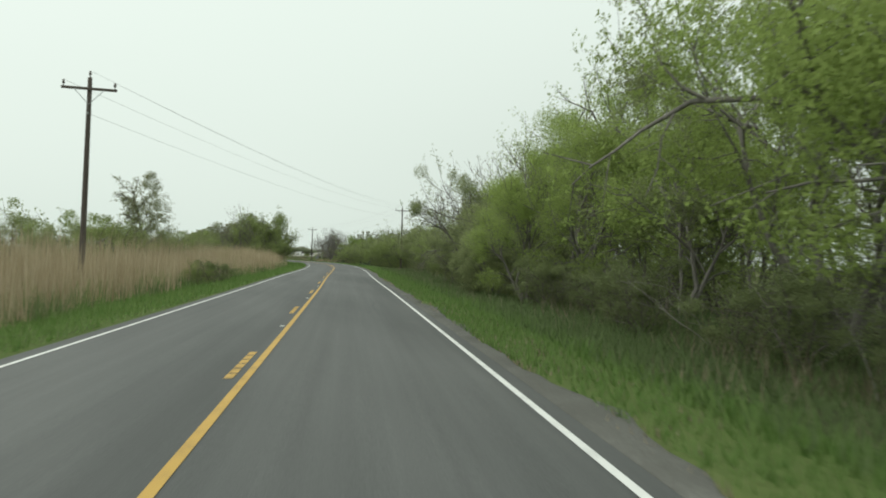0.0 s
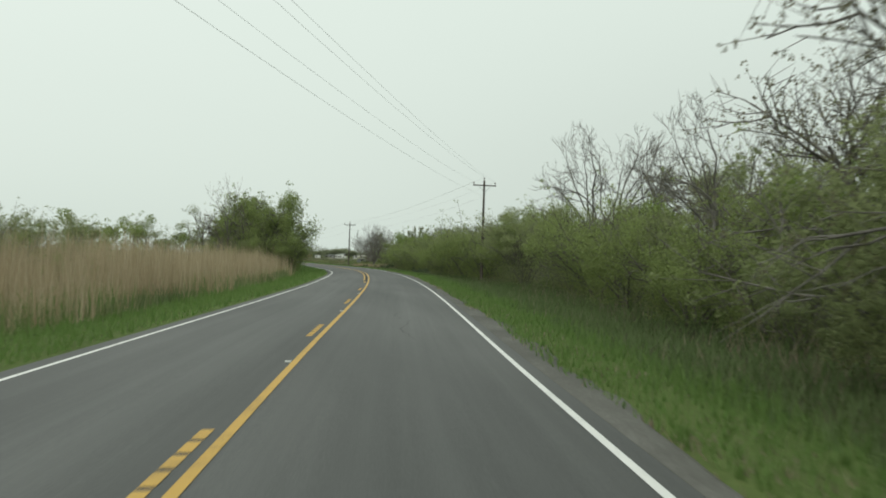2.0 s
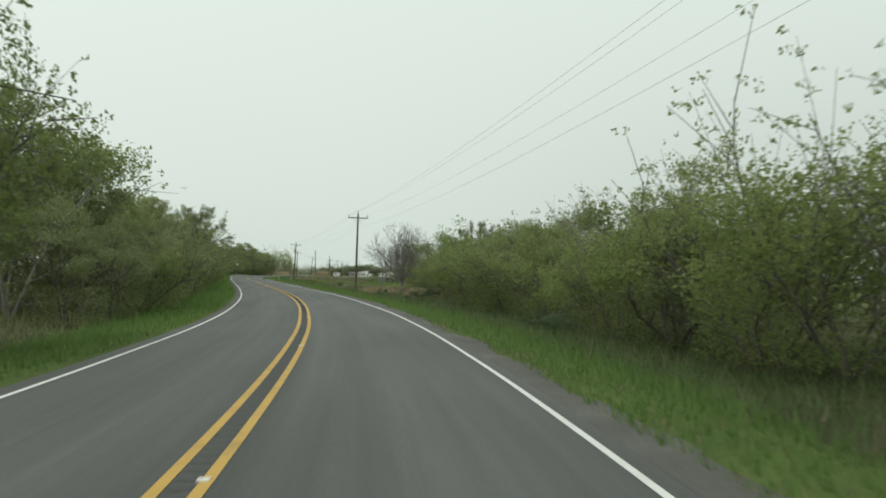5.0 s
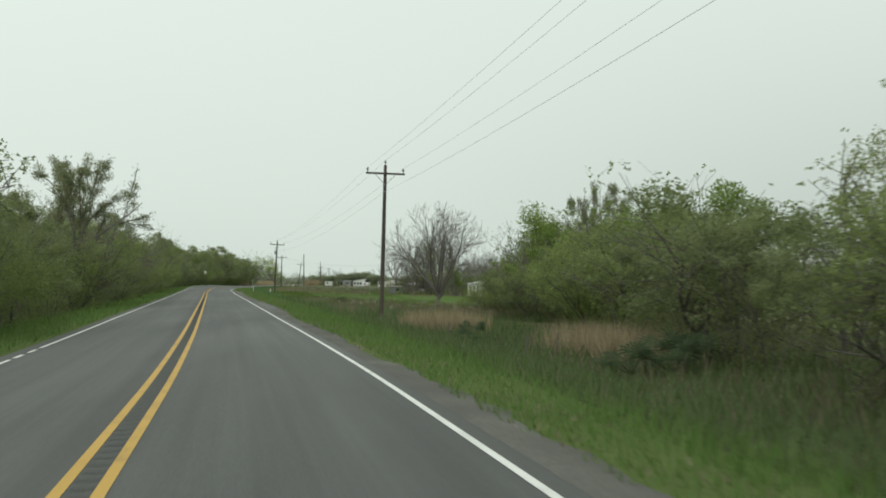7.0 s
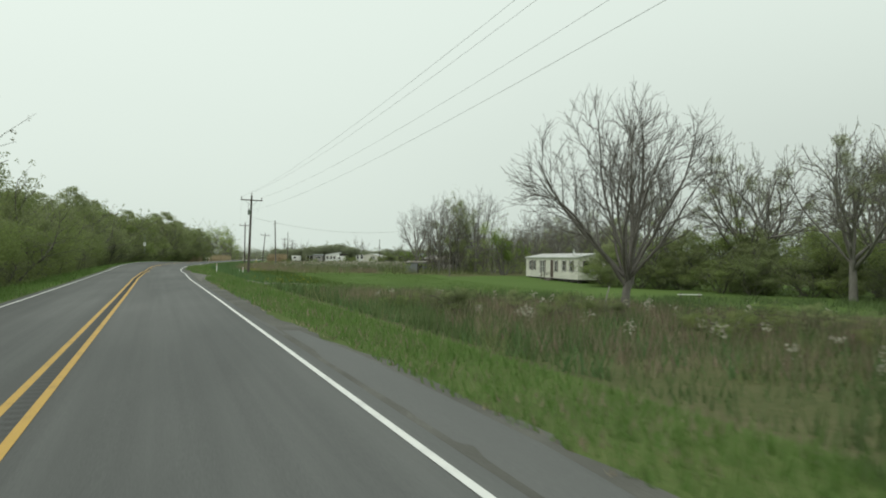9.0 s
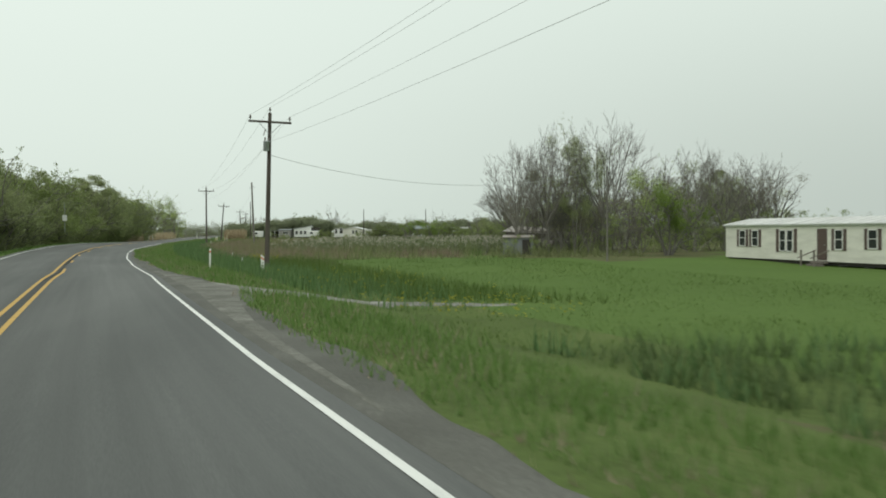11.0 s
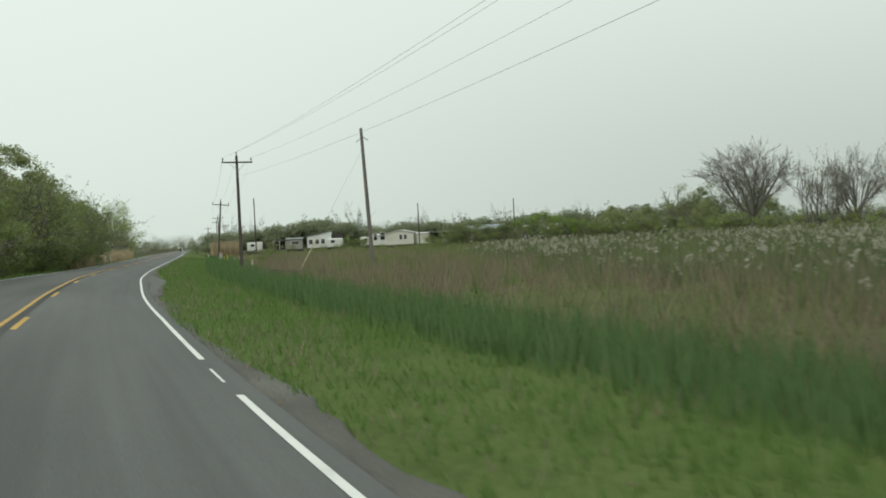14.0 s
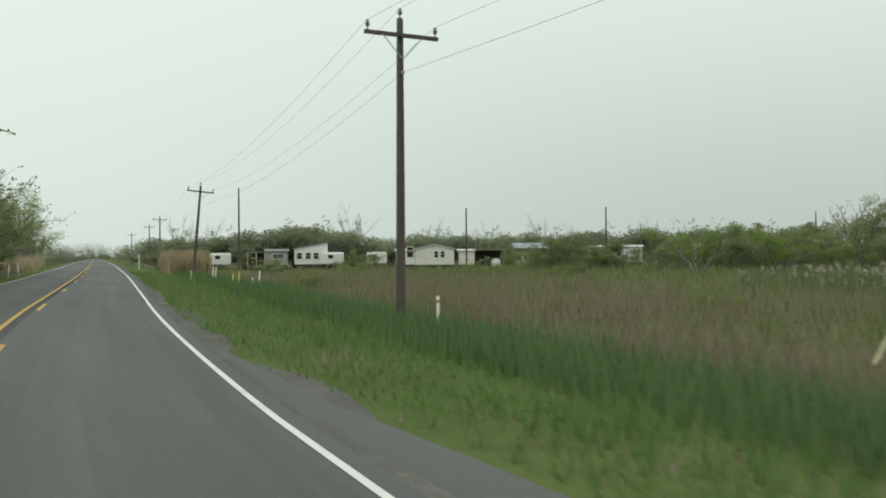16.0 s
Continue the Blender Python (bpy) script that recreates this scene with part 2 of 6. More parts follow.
def tubes(segs, sides=5):
    """Tapered tubes for rows of p0, p1, r0, r1."""
    s = np.asarray(segs, float)
    p0, p1, r0, r1 = s[:, :3], s[:, 3:6], s[:, 6], s[:, 7]
    d = p1 - p0
    d /= np.maximum(np.linalg.norm(d, axis=1), 1e-6)[:, None]
    h = np.where(np.abs(d[:, 2:3]) > 0.9, (1.0, 0, 0), (0, 0, 1.0))
    u = np.cross(d, h)
    u /= np.linalg.norm(u, axis=1)[:, None]
    v = np.cross(d, u)
    a = np.arange(sides) * 2 * np.pi / sides
    ring = np.cos(a)[None, :, None] * u[:, None] + np.sin(a)[None, :, None] * v[:, None]
    V = np.concatenate([p0[:, None] + ring * r0[:, None, None], p1[:, None] + ring * r1[:, None, None]], 1).reshape(-1, 3)
    i, j = np.arange(sides), (np.arange(sides) + 1) % sides
    F = np.stack([i, j, j + sides, i + sides], 1)
    F = (F[None] + (np.arange(len(s)) * 2 * sides)[:, None, None]).reshape(-1, 4)
    return V, F


def blades(P, height, width, lean, rng):
    """Tapered grass blades, three corners each, bent to one side."""
    n = len(P)
    h = height * rng.uniform(0.6, 1.25, n)
    a, b = rng.uniform(0, 2 * np.pi, n), rng.uniform(0, 2 * np.pi, n)
    w = np.stack([np.cos(a), np.sin(a), 0 * a], 1) * (width * rng.uniform(0.6, 1.3, n))[:, None]
    k = np.stack([np.cos(b), np.sin(b), 0 * b], 1) * (lean * h * rng.uniform(0.2, 1.3, n))[:, None]
    top = P + k + np.stack([0 * h, 0 * h, h], 1)
    V = np.stack([P - w * 1.3, P + w * 1.3, top], 1).reshape(-1, 3)
    return V, np.arange(3 * n).reshape(-1, 3)


def soften(V, F, out):
    """Turn each leaf to face outwards and shade it with its clump, as a mass of leaves is lit."""
    T = V.reshape(-1, 3, 3)
    g = np.cross(T[:, 1] - T[:, 0], T[:, 2] - T[:, 0])
    flip = (g * out).sum(1) < 0
    T[flip] = T[flip][:, ::-1]
    g[flip] *= -1
    g /= np.maximum(np.linalg.norm(g, axis=1), 1e-9)[:, None]
    n = out + 0.45 * g
    n /= np.maximum(np.linalg.norm(n, axis=1), 1e-9)[:, None]
    return T.reshape(-1, 3), F, np.repeat(n, 3, 0)


def unit(v):
    return v / np.maximum(np.linalg.norm(v, axis=1), 1e-6)[:, None]


def leaves(P, size, rng, droop=0.0, slim=0.42):
    """Small pointed leaves round the points, turned at random."""
    n = len(P)
    s = size * rng.uniform(0.6, 1.4, n)
    d = rng.normal(size=(n, 3))
    d[:, 2] -= droop * 2
    d /= np.linalg.norm(d, axis=1)[:, None]
    e = np.cross(d, rng.normal(size=(n, 3)))
    e /= np.linalg.norm(e, axis=1)[:, None]
    d, e = d * s[:, None], e * (s * slim)[:, None]
    V = np.stack([P - d * 0.9 + e, P + d * 1.1, P - d * 0.9 - e], 1).reshape(-1, 3)
    return V, np.arange(3 * n).reshape(-1, 3)


# ---- the road's line: it follows the car's way, and the car drifts a little in its lane ----
def line_of():
    t, x, y = (np.array([r[k] for r in ROWS]) for k in (0, 1, 2))
    m = np.gradient(x, y)
    n = np.arange(y[0], y[-1], 0.5)
    k = np.clip(np.searchsorted(y, n, "right") - 1, 0, len(y) - 2)
    w = y[k + 1] - y[k]
    u = (n - y[k]) / w
    v = (2 * u**3 - 3 * u**2 + 1) * x[k] + (u**3 - 2 * u**2 + u) * w * m[k] + (3 * u**2 - 2 * u**3) * x[k + 1] + (u**3 - u**2) * w * m[k + 1]
    on = np.arange(n[-1] + 0.5, n[-1] + 60, 0.5)
    turn = np.interp(on - n[-1], [0, 35], [m[-1], math.tan(radians(3.2))])
    return np.concatenate([v, v[-1] + np.cumsum(turn) * 0.5]), np.concatenate([n, on])


LX, LY = line_of()
SHIFT_Y = [0, 57, 100, 171, 195, 215, 252, 290, 318, 330, 345, 360, 375, 390, 405, 420, 440, 465, 500, 560, 700]
SHIFT = [0.0, -0.12, -0.05, 0.22, 0.2, 0.22, 0.08, 0.01, -0.14, 0.03, 0.19, -0.29, -0.44, -0.23, 0.04, 0.1, 0.07, 0.48, 0.87, 1.13, 0.76]


def edge(y):
    """x of the right-hand white line at y."""
    y = np.asarray(y, float)
    a = math.tan(radians(6.0))
    b = math.tan(radians(3.2))
    x = np.interp(y, LY, LX)
    x = np.where(y < LY[0], LX[0] + (y - LY[0]) * a, x)
    x = np.where(y > LY[-1], LX[-1] + (y - LY[-1]) * b, x)
    return x + 2.23 + np.interp(y, SHIFT_Y, SHIFT)


def height(d, y=0.0):
    """Ground height at d metres right of the right-hand line."""
    base = np.interp(d, [-60, -16, -11.5, -9.5, -7.4, -3.5, 0.35, 1.6, 4.0, 6.5, 9.0, 14, 60], [-0.35, -0.35, -0.55, -0.25, -0.03, 0.06, -0.03, -0.08, -0.3, -0.55, -0.4, -0.25, -0.15])
    low = np.interp(y, [225, 275, 305, 345, 382], [0, -0.65, -0.85, -0.65, -0.1]) * np.interp(d, [4, 14, 22], [0, 0.75, 1.0])
    # the bend to the left is banked
    bank = np.interp(y, [165, 184, 218, 242], [0, 0.02, 0.018, 0]) * np.interp(d, [-11.5, -7.4, -3.6, 0.35, 4.0], [0, -3.8, 0, 3.95, 0])
    # so is the bend to the right, where the road also climbs a little
    bank = bank + np.interp(y, [318, 355, 380, 430, 460, 490], [0, 0.05, 0.08, 0.08, 0.03, 0]) * np.interp(d, [-12.5, -7.6, -1.9, 0.35, 3.5], [0, 5.7, 0, -2.25, 0])
    rise = np.interp(y, [385, 400, 440, 480, 540, 620, 800], [0, 0.1, 0.07, 0.15, 0.26, 0.4, 0.25]) * np.interp(d, [-20, -12, 2, 8], [0, 1, 1, 0])
    return base + low + bank + rise


def centre(y):
    """How far the painted centre wanders sideways."""
    return np.interp(y, [55, 85, 110, 168, 180, 190, 202, 218, 240, 325, 340, 360, 380, 410, 440, 520], [0, -0.06, -0.09, -0.12, -0.09, 0.0, 0.06, 0.04, 0, 0, 0.0, 0.3, 0.32, 0.5, 0.36, 0.3])


def spot(y, d):
    return (float(edge(y)) + d, y, float(height(d, y)))


# ---- ground, one sheet ----
def make_ground():
    ds = np.array([-2600, -900, -300, -160, *np.arange(-110, -22, 4.0), -22, -19, -16, -13.5, -11.5, -10.4, -9.5, -8.6, -7.9, -7.35, -3.5, 0.33, 0.9, 1.6, 2.4, 3.2, 4.0, 5.2, 6.5, 7.7, 9.0, 11, 14, 18, 20.5, 23, 26, 29, 32.5, *np.arange(36, 100, 4.0), 104, 140, 300, 900, 2600])
    ys = np.concatenate([[-2500, -800, -250, -80], np.arange(-30, 640, 3.0), [660, 700, 760, 850, 1000, 1300, 1800, 2600, 4200]])
    rng = np.random.default_rng(5)
    D, Y = np.meshgrid(ds, ys)
    Z = height(D, Y) + np.where((D < -8) | (D > 4.5), rng.normal(0, 0.03, D.shape), 0) - np.where((D > -7.4) & (D < 0.4), 0.09, 0)
    V = np.stack([edge(Y) + D, Y, Z], -1).reshape(-1, 3)
    r, c = len(ys), len(ds)
    i = (np.arange(r - 1)[:, None] * c + np.arange(c - 1)[None]).ravel()
    F = np.stack([i, i + 1, i + 1 + c, i + c], 1)
    ob = bulk("ground", V, F, [VERGE, LAWN, MARSH, WOODS])
    mid_d = ((ds[:-1] + ds[1:]) / 2)[None].repeat(r - 1, 0).ravel()
    mid_y = ((ys[:-1] + ys[1:]) / 2)[:, None].repeat(c - 1, 1).ravel()
    mid_y = mid_y + 5 * np.sin(mid_d * 0.21) + 3 * np.sin(mid_d * 0.57 + 1)
    ragged = 9 * np.sin(mid_y * 0.043) + 6 * np.sin(mid_y * 0.117 + 1) + rng.normal(0, 3, len(mid_y))
    slot = np.zeros(len(F), np.int32)
    slot[(mid_d > 5.2)] = 2
    slot[(mid_d > 3.2) & (mid_y < 250) & (mid_d < 58 + 1.2 * ragged)] = 3
    slot[(mid_d > 9) & (mid_y > 302) & (mid_y < 372) & (mid_d < 62 + 0.6 * ragged)] = 1
    slot[(mid_d > 5.5) & (mid_y > 318) & (mid_y < 372) & (mid_d < 10)] = 0
    slot[(mid_d < -10.4) & (mid_d > -48 + 1.5 * ragged)] = 3
    slot[mid_d < -48 + 1.5 * ragged] = 2
    slot[(mid_d < -11) & (mid_y < 150)] = 2
    ob.data.polygons.foreach_set("material_index", slot)
    return tagged(ob, "flat grassy roadside land with marsh and lawn", "ground", kind="structure")


make_ground()


def strip(d0, d1, y0, y1, z, step=2.0):
    """A strip along the road between two offsets; z rises with the crown, and what lies near the middle wanders with it."""
    n = max(2, int((y1 - y0) / step) + 1)
    ys = np.linspace(y0, y1, n)
    c = centre(ys) if -4.5 < d0 < -2.5 else 0 * ys
    a, b = np.stack([edge(ys) + d0 + c, ys, height(d0 + c, ys) + z], 1), np.stack([edge(ys) + d1 + c, ys, height(d1 + c, ys) + z], 1)
    V = np.concatenate([a, b])
    i = np.arange(n - 1)
    return V, np.stack([i, i + n, i + n + 1, i + 1], 1)


def bare_to(y):
    """How far from the line the ground is bare gravel."""
    return np.interp(y, [0, 100, 200, 250, 262, 272, 284, 318, 330, 337, 344, 352, 368, 382, 404, 412, 418, 425, 430, 436, 441, 450, 520], [0.8, 0.85, 0.95, 1.0, 1.5, 1.5, 1.1, 1.2, 1.5, 2.4, 1.8, 1.1, 1.1, 0.65, 0.45, 0.5, 0.75, 1.05, 1.55, 1.5, 1.05, 0.8, 0.7])


def worn_lanes():
    """Asphalt with long tyre and oil streaks along the lanes and a dirty seam beside the centre line."""
    m = ASPHALT.copy()
    m.name = "lane_asphalt"
    nt = m.node_tree
    bsdf = next(n for n in nt.nodes if n.type == "BSDF_PRINCIPLED")
    old = bsdf.inputs["Base Color"].links[0].from_socket
    uv, sep, seam = nt.nodes.new("ShaderNodeUVMap"), nt.nodes.new("ShaderNodeSeparateXYZ"), nt.nodes.new("ShaderNodeValToRGB")
    uv.uv_map = "lane"
    nt.links.new(uv.outputs["UV"], sep.inputs[0])
    shift = nt.nodes.new("ShaderNodeMapRange")
    shift.inputs["From Min"].default_value, shift.inputs["From Max"].default_value = -7.4, 0.4
    nt.links.new(sep.outputs["X"], shift.inputs["Value"])
    nt.links.new(shift.outputs["Result"], seam.inputs["Fac"])
    cr = seam.color_ramp
    tones = ((0.0, 0.9), (0.1, 1.02), (0.2, 0.95), (0.3, 1.03), (0.4, 0.94), (0.435, 0.8), (0.5, 0.84), (0.53, 0.98), (0.63, 0.95), (0.74, 1.04), (0.86, 0.95), (0.97, 1.0))
    while len(cr.elements) < len(tones):
        cr.elements.new(0.5)
    for e, (p, v) in zip(cr.elements, tones):
        e.position, e.color = p, (v, v, v, 1)
    out = seam.outputs["Color"]
    for sx, sy, lo, hi in ((2.6, 0.035, 0.87, 1.1), (9.0, 0.12, 0.95, 1.05)):
        mp, nz, rg, mul = nt.nodes.new("ShaderNodeMapping"), nt.nodes.new("ShaderNodeTexNoise"), nt.nodes.new("ShaderNodeMapRange"), nt.nodes.new("ShaderNodeMix")
        mp.inputs["Scale"].default_value = (sx, sy, 1)
        nz.inputs["Scale"].default_value, nz.inputs["Detail"].default_value = 1.0, 4.0
        rg.inputs["From Min"].default_value, rg.inputs["From Max"].default_value = 0.3, 0.7
        rg.inputs["To Min"].default_value, rg.inputs["To Max"].default_value = lo, hi
        nt.links.new(uv.outputs["UV"], mp.inputs["Vector"])
        nt.links.new(mp.outputs["Vector"], nz.inputs["Vector"])
        nt.links.new(nz.outputs["Fac"], rg.inputs["Value"])
        mul.data_type, mul.blend_type = "RGBA", "MULTIPLY"
        mul.inputs["Factor"].default_value = 1.0
        nt.links.new(out, mul.inputs["A"])
        nt.links.new(rg.outputs["Result"], mul.inputs["B"])
        out = mul.outputs["Result"]
    mul = nt.nodes.new("ShaderNodeMix")
    mul.data_type, mul.blend_type = "RGBA", "MULTIPLY"
    mul.inputs["Factor"].default_value = 1.0
    nt.links.new(old, mul.inputs["A"])
    nt.links.new(out, mul.inputs["B"])
    nt.links.new(mul.outputs["Result"], bsdf.inputs["Base Color"])
    return m


def make_road():
    ys = np.concatenate([np.arange(-60, 640, 2.0), [700, 800, 1000, 1400, 2000]])
    ds = np.array([-7.45, -7.4, -5.3, -3.5, -1.6, 0.3, 0.38])
    drop = np.array([-0.06, 0, 0, 0, 0, 0, -0.06])
    V = np.stack([edge(ys)[:, None] + ds, ys[:, None] + 0 * ds, height(ds + 0 * ys[:, None], ys[:, None] + 0 * ds) + drop], -1).reshape(-1, 3)
    c = len(ds)
    i = (np.arange(len(ys) - 1)[:, None] * c + np.arange(c - 1)[None]).ravel()
    road = bulk("road", V, np.stack([i, i + 1, i + 1 + c, i + c], 1), worn_lanes())
    uv = road.data.uv_layers.new(name="lane")
    vi = np.empty(len(road.data.loops), np.int32)
    road.data.loops.foreach_get("vertex_index", vi)
    uv.data.foreach_set("uv", np.stack([np.tile(ds, len(ys)), np.repeat(ys, c)], 1)[vi].astype(np.float32).ravel())
    tagged(road, "two-lane country road of worn grey asphalt", "road", kind="structure")
    # the edge lines, broken where the paint has worn away
    for d0, d1, y0, y1 in ((-0.05, 0.05, -50, 392.3), (-0.045, 0.0, 393.4, 394.8), (-0.05, 0.05, 396.0, 900), (-7.075, -6.985, -50, 218.2), (-7.075, -6.985, 218.6, 220.6), (-7.08, -6.98, 221.0, 221.9), (-7.075, -6.985, 222.5, 223.4), (-7.075, -6.985, 223.9, 900)):
        V, F = strip(d0, d1, y0, y1, 0.006, 1.5 if y1 - y0 > 5 else 0.4)
        bulk("edge_line", V, F, WHITE_LINE, road, "worn white painted edge line")
    V, F = strip(-3.56, -3.455, -50, 349, 0.006)
    bulk("centre_line", V, F, YELLOW_LINE, road, "solid yellow centre line")
    V, F = strip(-3.885, -3.78, 124, 900, 0.006)
    bulk("centre_line", V, F, YELLOW_LINE, road, "solid yellow centre line")
    for k in range(14):
        y0 = 12.0 + 13.18 * (k - 5)
        if y0 < 120:
            for q in range(6):
                V, F = strip(-3.79, -3.67, y0 + 0.55 * q, y0 + 0.55 * q + 0.44, 0.006, 1.0)
                bulk("lane_dash", V, F, YELLOW_LINE, road)
    for k in range(22):
        y0 = 374.2 + 14.2 * (k - 1) - 1.8
        V, F = strip(-3.57, -3.45, y0, y0 + 3.6, 0.006, 1.0)
        bulk("lane_dash", V, F, YELLOW_LINE, road)
    # hairline cracks, filled with tar
    rng = np.random.default_rng(8)
    for y0, d0, n in ((78, -1.5, 14), (84, -1.9, 9), (99, -5.6, 12), (30, -1.4, 8), (131, -2.3, 10), (205, -5.2, 14)):
        ys = y0 + np.arange(n) * 0.45
        d = d0 + np.cumsum(rng.normal(0, 0.05, n))
        w = np.where((np.arange(n) == 0) | (np.arange(n) == n - 1), 0.003, rng.uniform(0.008, 0.018, n))
        a = np.stack([edge(ys) + d - w, ys, height(d, ys) + 0.003], 1)
        b = np.stack([edge(ys) + d + w, ys, height(d, ys) + 0.003], 1)
        i = np.arange(n - 1)
        bulk("tar_crack", np.concatenate([a, b]), np.stack([i, i + n, i + n + 1, i + 1], 1), GROOVE, road, "thin dark crack in the asphalt")
    # milled rumble grooves between the yellow lines
    ys = np.arange(122, 520, 0.32)
    q = np.array([[-3.76, 0], [-3.58, 0], [-3.58, 0.16], [-3.76, 0.16]])
    V = np.stack([(edge(ys) + centre(ys))[:, None] + q[:, 0], ys[:, None] + q[:, 1], height(q[:, 0] + centre(ys)[:, None], ys[:, None] + 0 * q[:, 0])], -1).reshape(-1, 3)
    V[:, 2] += 0.004
    g = bulk("rumble_grooves", V, np.arange(len(V)).reshape(-1, 4), GROOVE, road, "row of dark milled rumble grooves")
    g["kind"] = "stuff"
    rng = np.random.default_rng(3)
    ys = np.arange(-50, 640, 0.75)
    wide = np.maximum(bare_to(ys) + np.convolve(rng.normal(0, 0.42, len(ys) + 4), np.ones(5) / 5, "valid"), 0.42)
    f = np.linspace(0, 1, 8)
    D = 0.31 + (wide - 0.31)[:, None] * f
    Z = height(D, ys[:, None] + 0 * D) + np.where(f == 0, -0.005, np.where(f == 1, -0.05, 0.022))
    V = np.stack([edge(ys)[:, None] + D, ys[:, None] + 0 * D, Z], -1).reshape(-1, 3)
    i = (np.arange(len(ys) - 1)[:, None] * 8 + np.arange(7)[None]).ravel()
    F = np.stack([i, i + 1, i + 9, i + 8], 1)
    s = bulk("gravel_shoulder", V, F, GRAVEL)
    tagged(s, "strip of grey gravel along the road edge", "shoulder", kind="structure")


make_road()


# ---- trees ----
def grow(rng, stems, length, radius, levels, kids, angle, ratio, up=0.15, wob=0.18, spread=0.35):
    """Branches as tapered pieces, and the places along the thin ones where leaves sit."""
    segs, tips, limbs, stem = [], [], [0], [0]

    def branch(p, d, ln, r, lv, limb=0):
        n = (4 if lv == 0 else 3 if lv < levels else 1) * (2 if wob > 0.28 else 1)
        pts = [p]
        for i in range(n):
            d = d + Vector(rng.normal(0, wob, 3)) + Vector((0, 0, up))
            d.normalize()
            q = p + d * (ln / n)
            r1 = r * (1 - 0.55 * (i + 1) / n)
            segs.append((*p, *q, r * (1 - 0.55 * i / n), r1, limb, stem[0], lv / levels))
            p = q
            pts.append(p)
            if lv >= levels - 1:
                tips.append(tuple(p))
                if lv == levels:
                    tips.append(tuple(p - d * (ln * 0.45)))
        if lv < levels:
            for k in range(kids[lv]):
                f = 0.35 + 0.65 * (k + rng.uniform(0, 1)) / kids[lv]
                j = min(n - 1, int(f * n))
                b = pts[j].lerp(pts[j + 1], f * n - j) if f < 1 else pts[-1]
                side = Vector(rng.normal(size=3))
                side = (side - d * side.dot(d)).normalized()
                a = radians(angle) * rng.uniform(0.6, 1.25)
                if lv == 0:
                    limbs[0] += 1
                branch(b, (d * math.cos(a) + side * math.sin(a)).normalized(), ln * ratio * rng.uniform(0.75, 1.2), r * 0.5 * rng.uniform(0.7, 1.1), lv + 1, limb or limbs[0])

    for k in range(stems):
        stem[0] = k
        a = 2 * math.pi * (k + rng.uniform(0, 0.8)) / stems
        lean = spread * rng.uniform(0.4, 1.2) if stems > 1 else spread * 0.15
        branch(Vector((0.05 * math.cos(a), 0.05 * math.sin(a), -0.25)) if stems > 1 else Vector((0, 0, -0.25)), Vector((math.cos(a) * lean, math.sin(a) * lean, 1)).normalized(), length * rng.uniform(0.8, 1.15), radius * rng.uniform(0.7, 1.1), 0)
    return segs, np.array(tips)


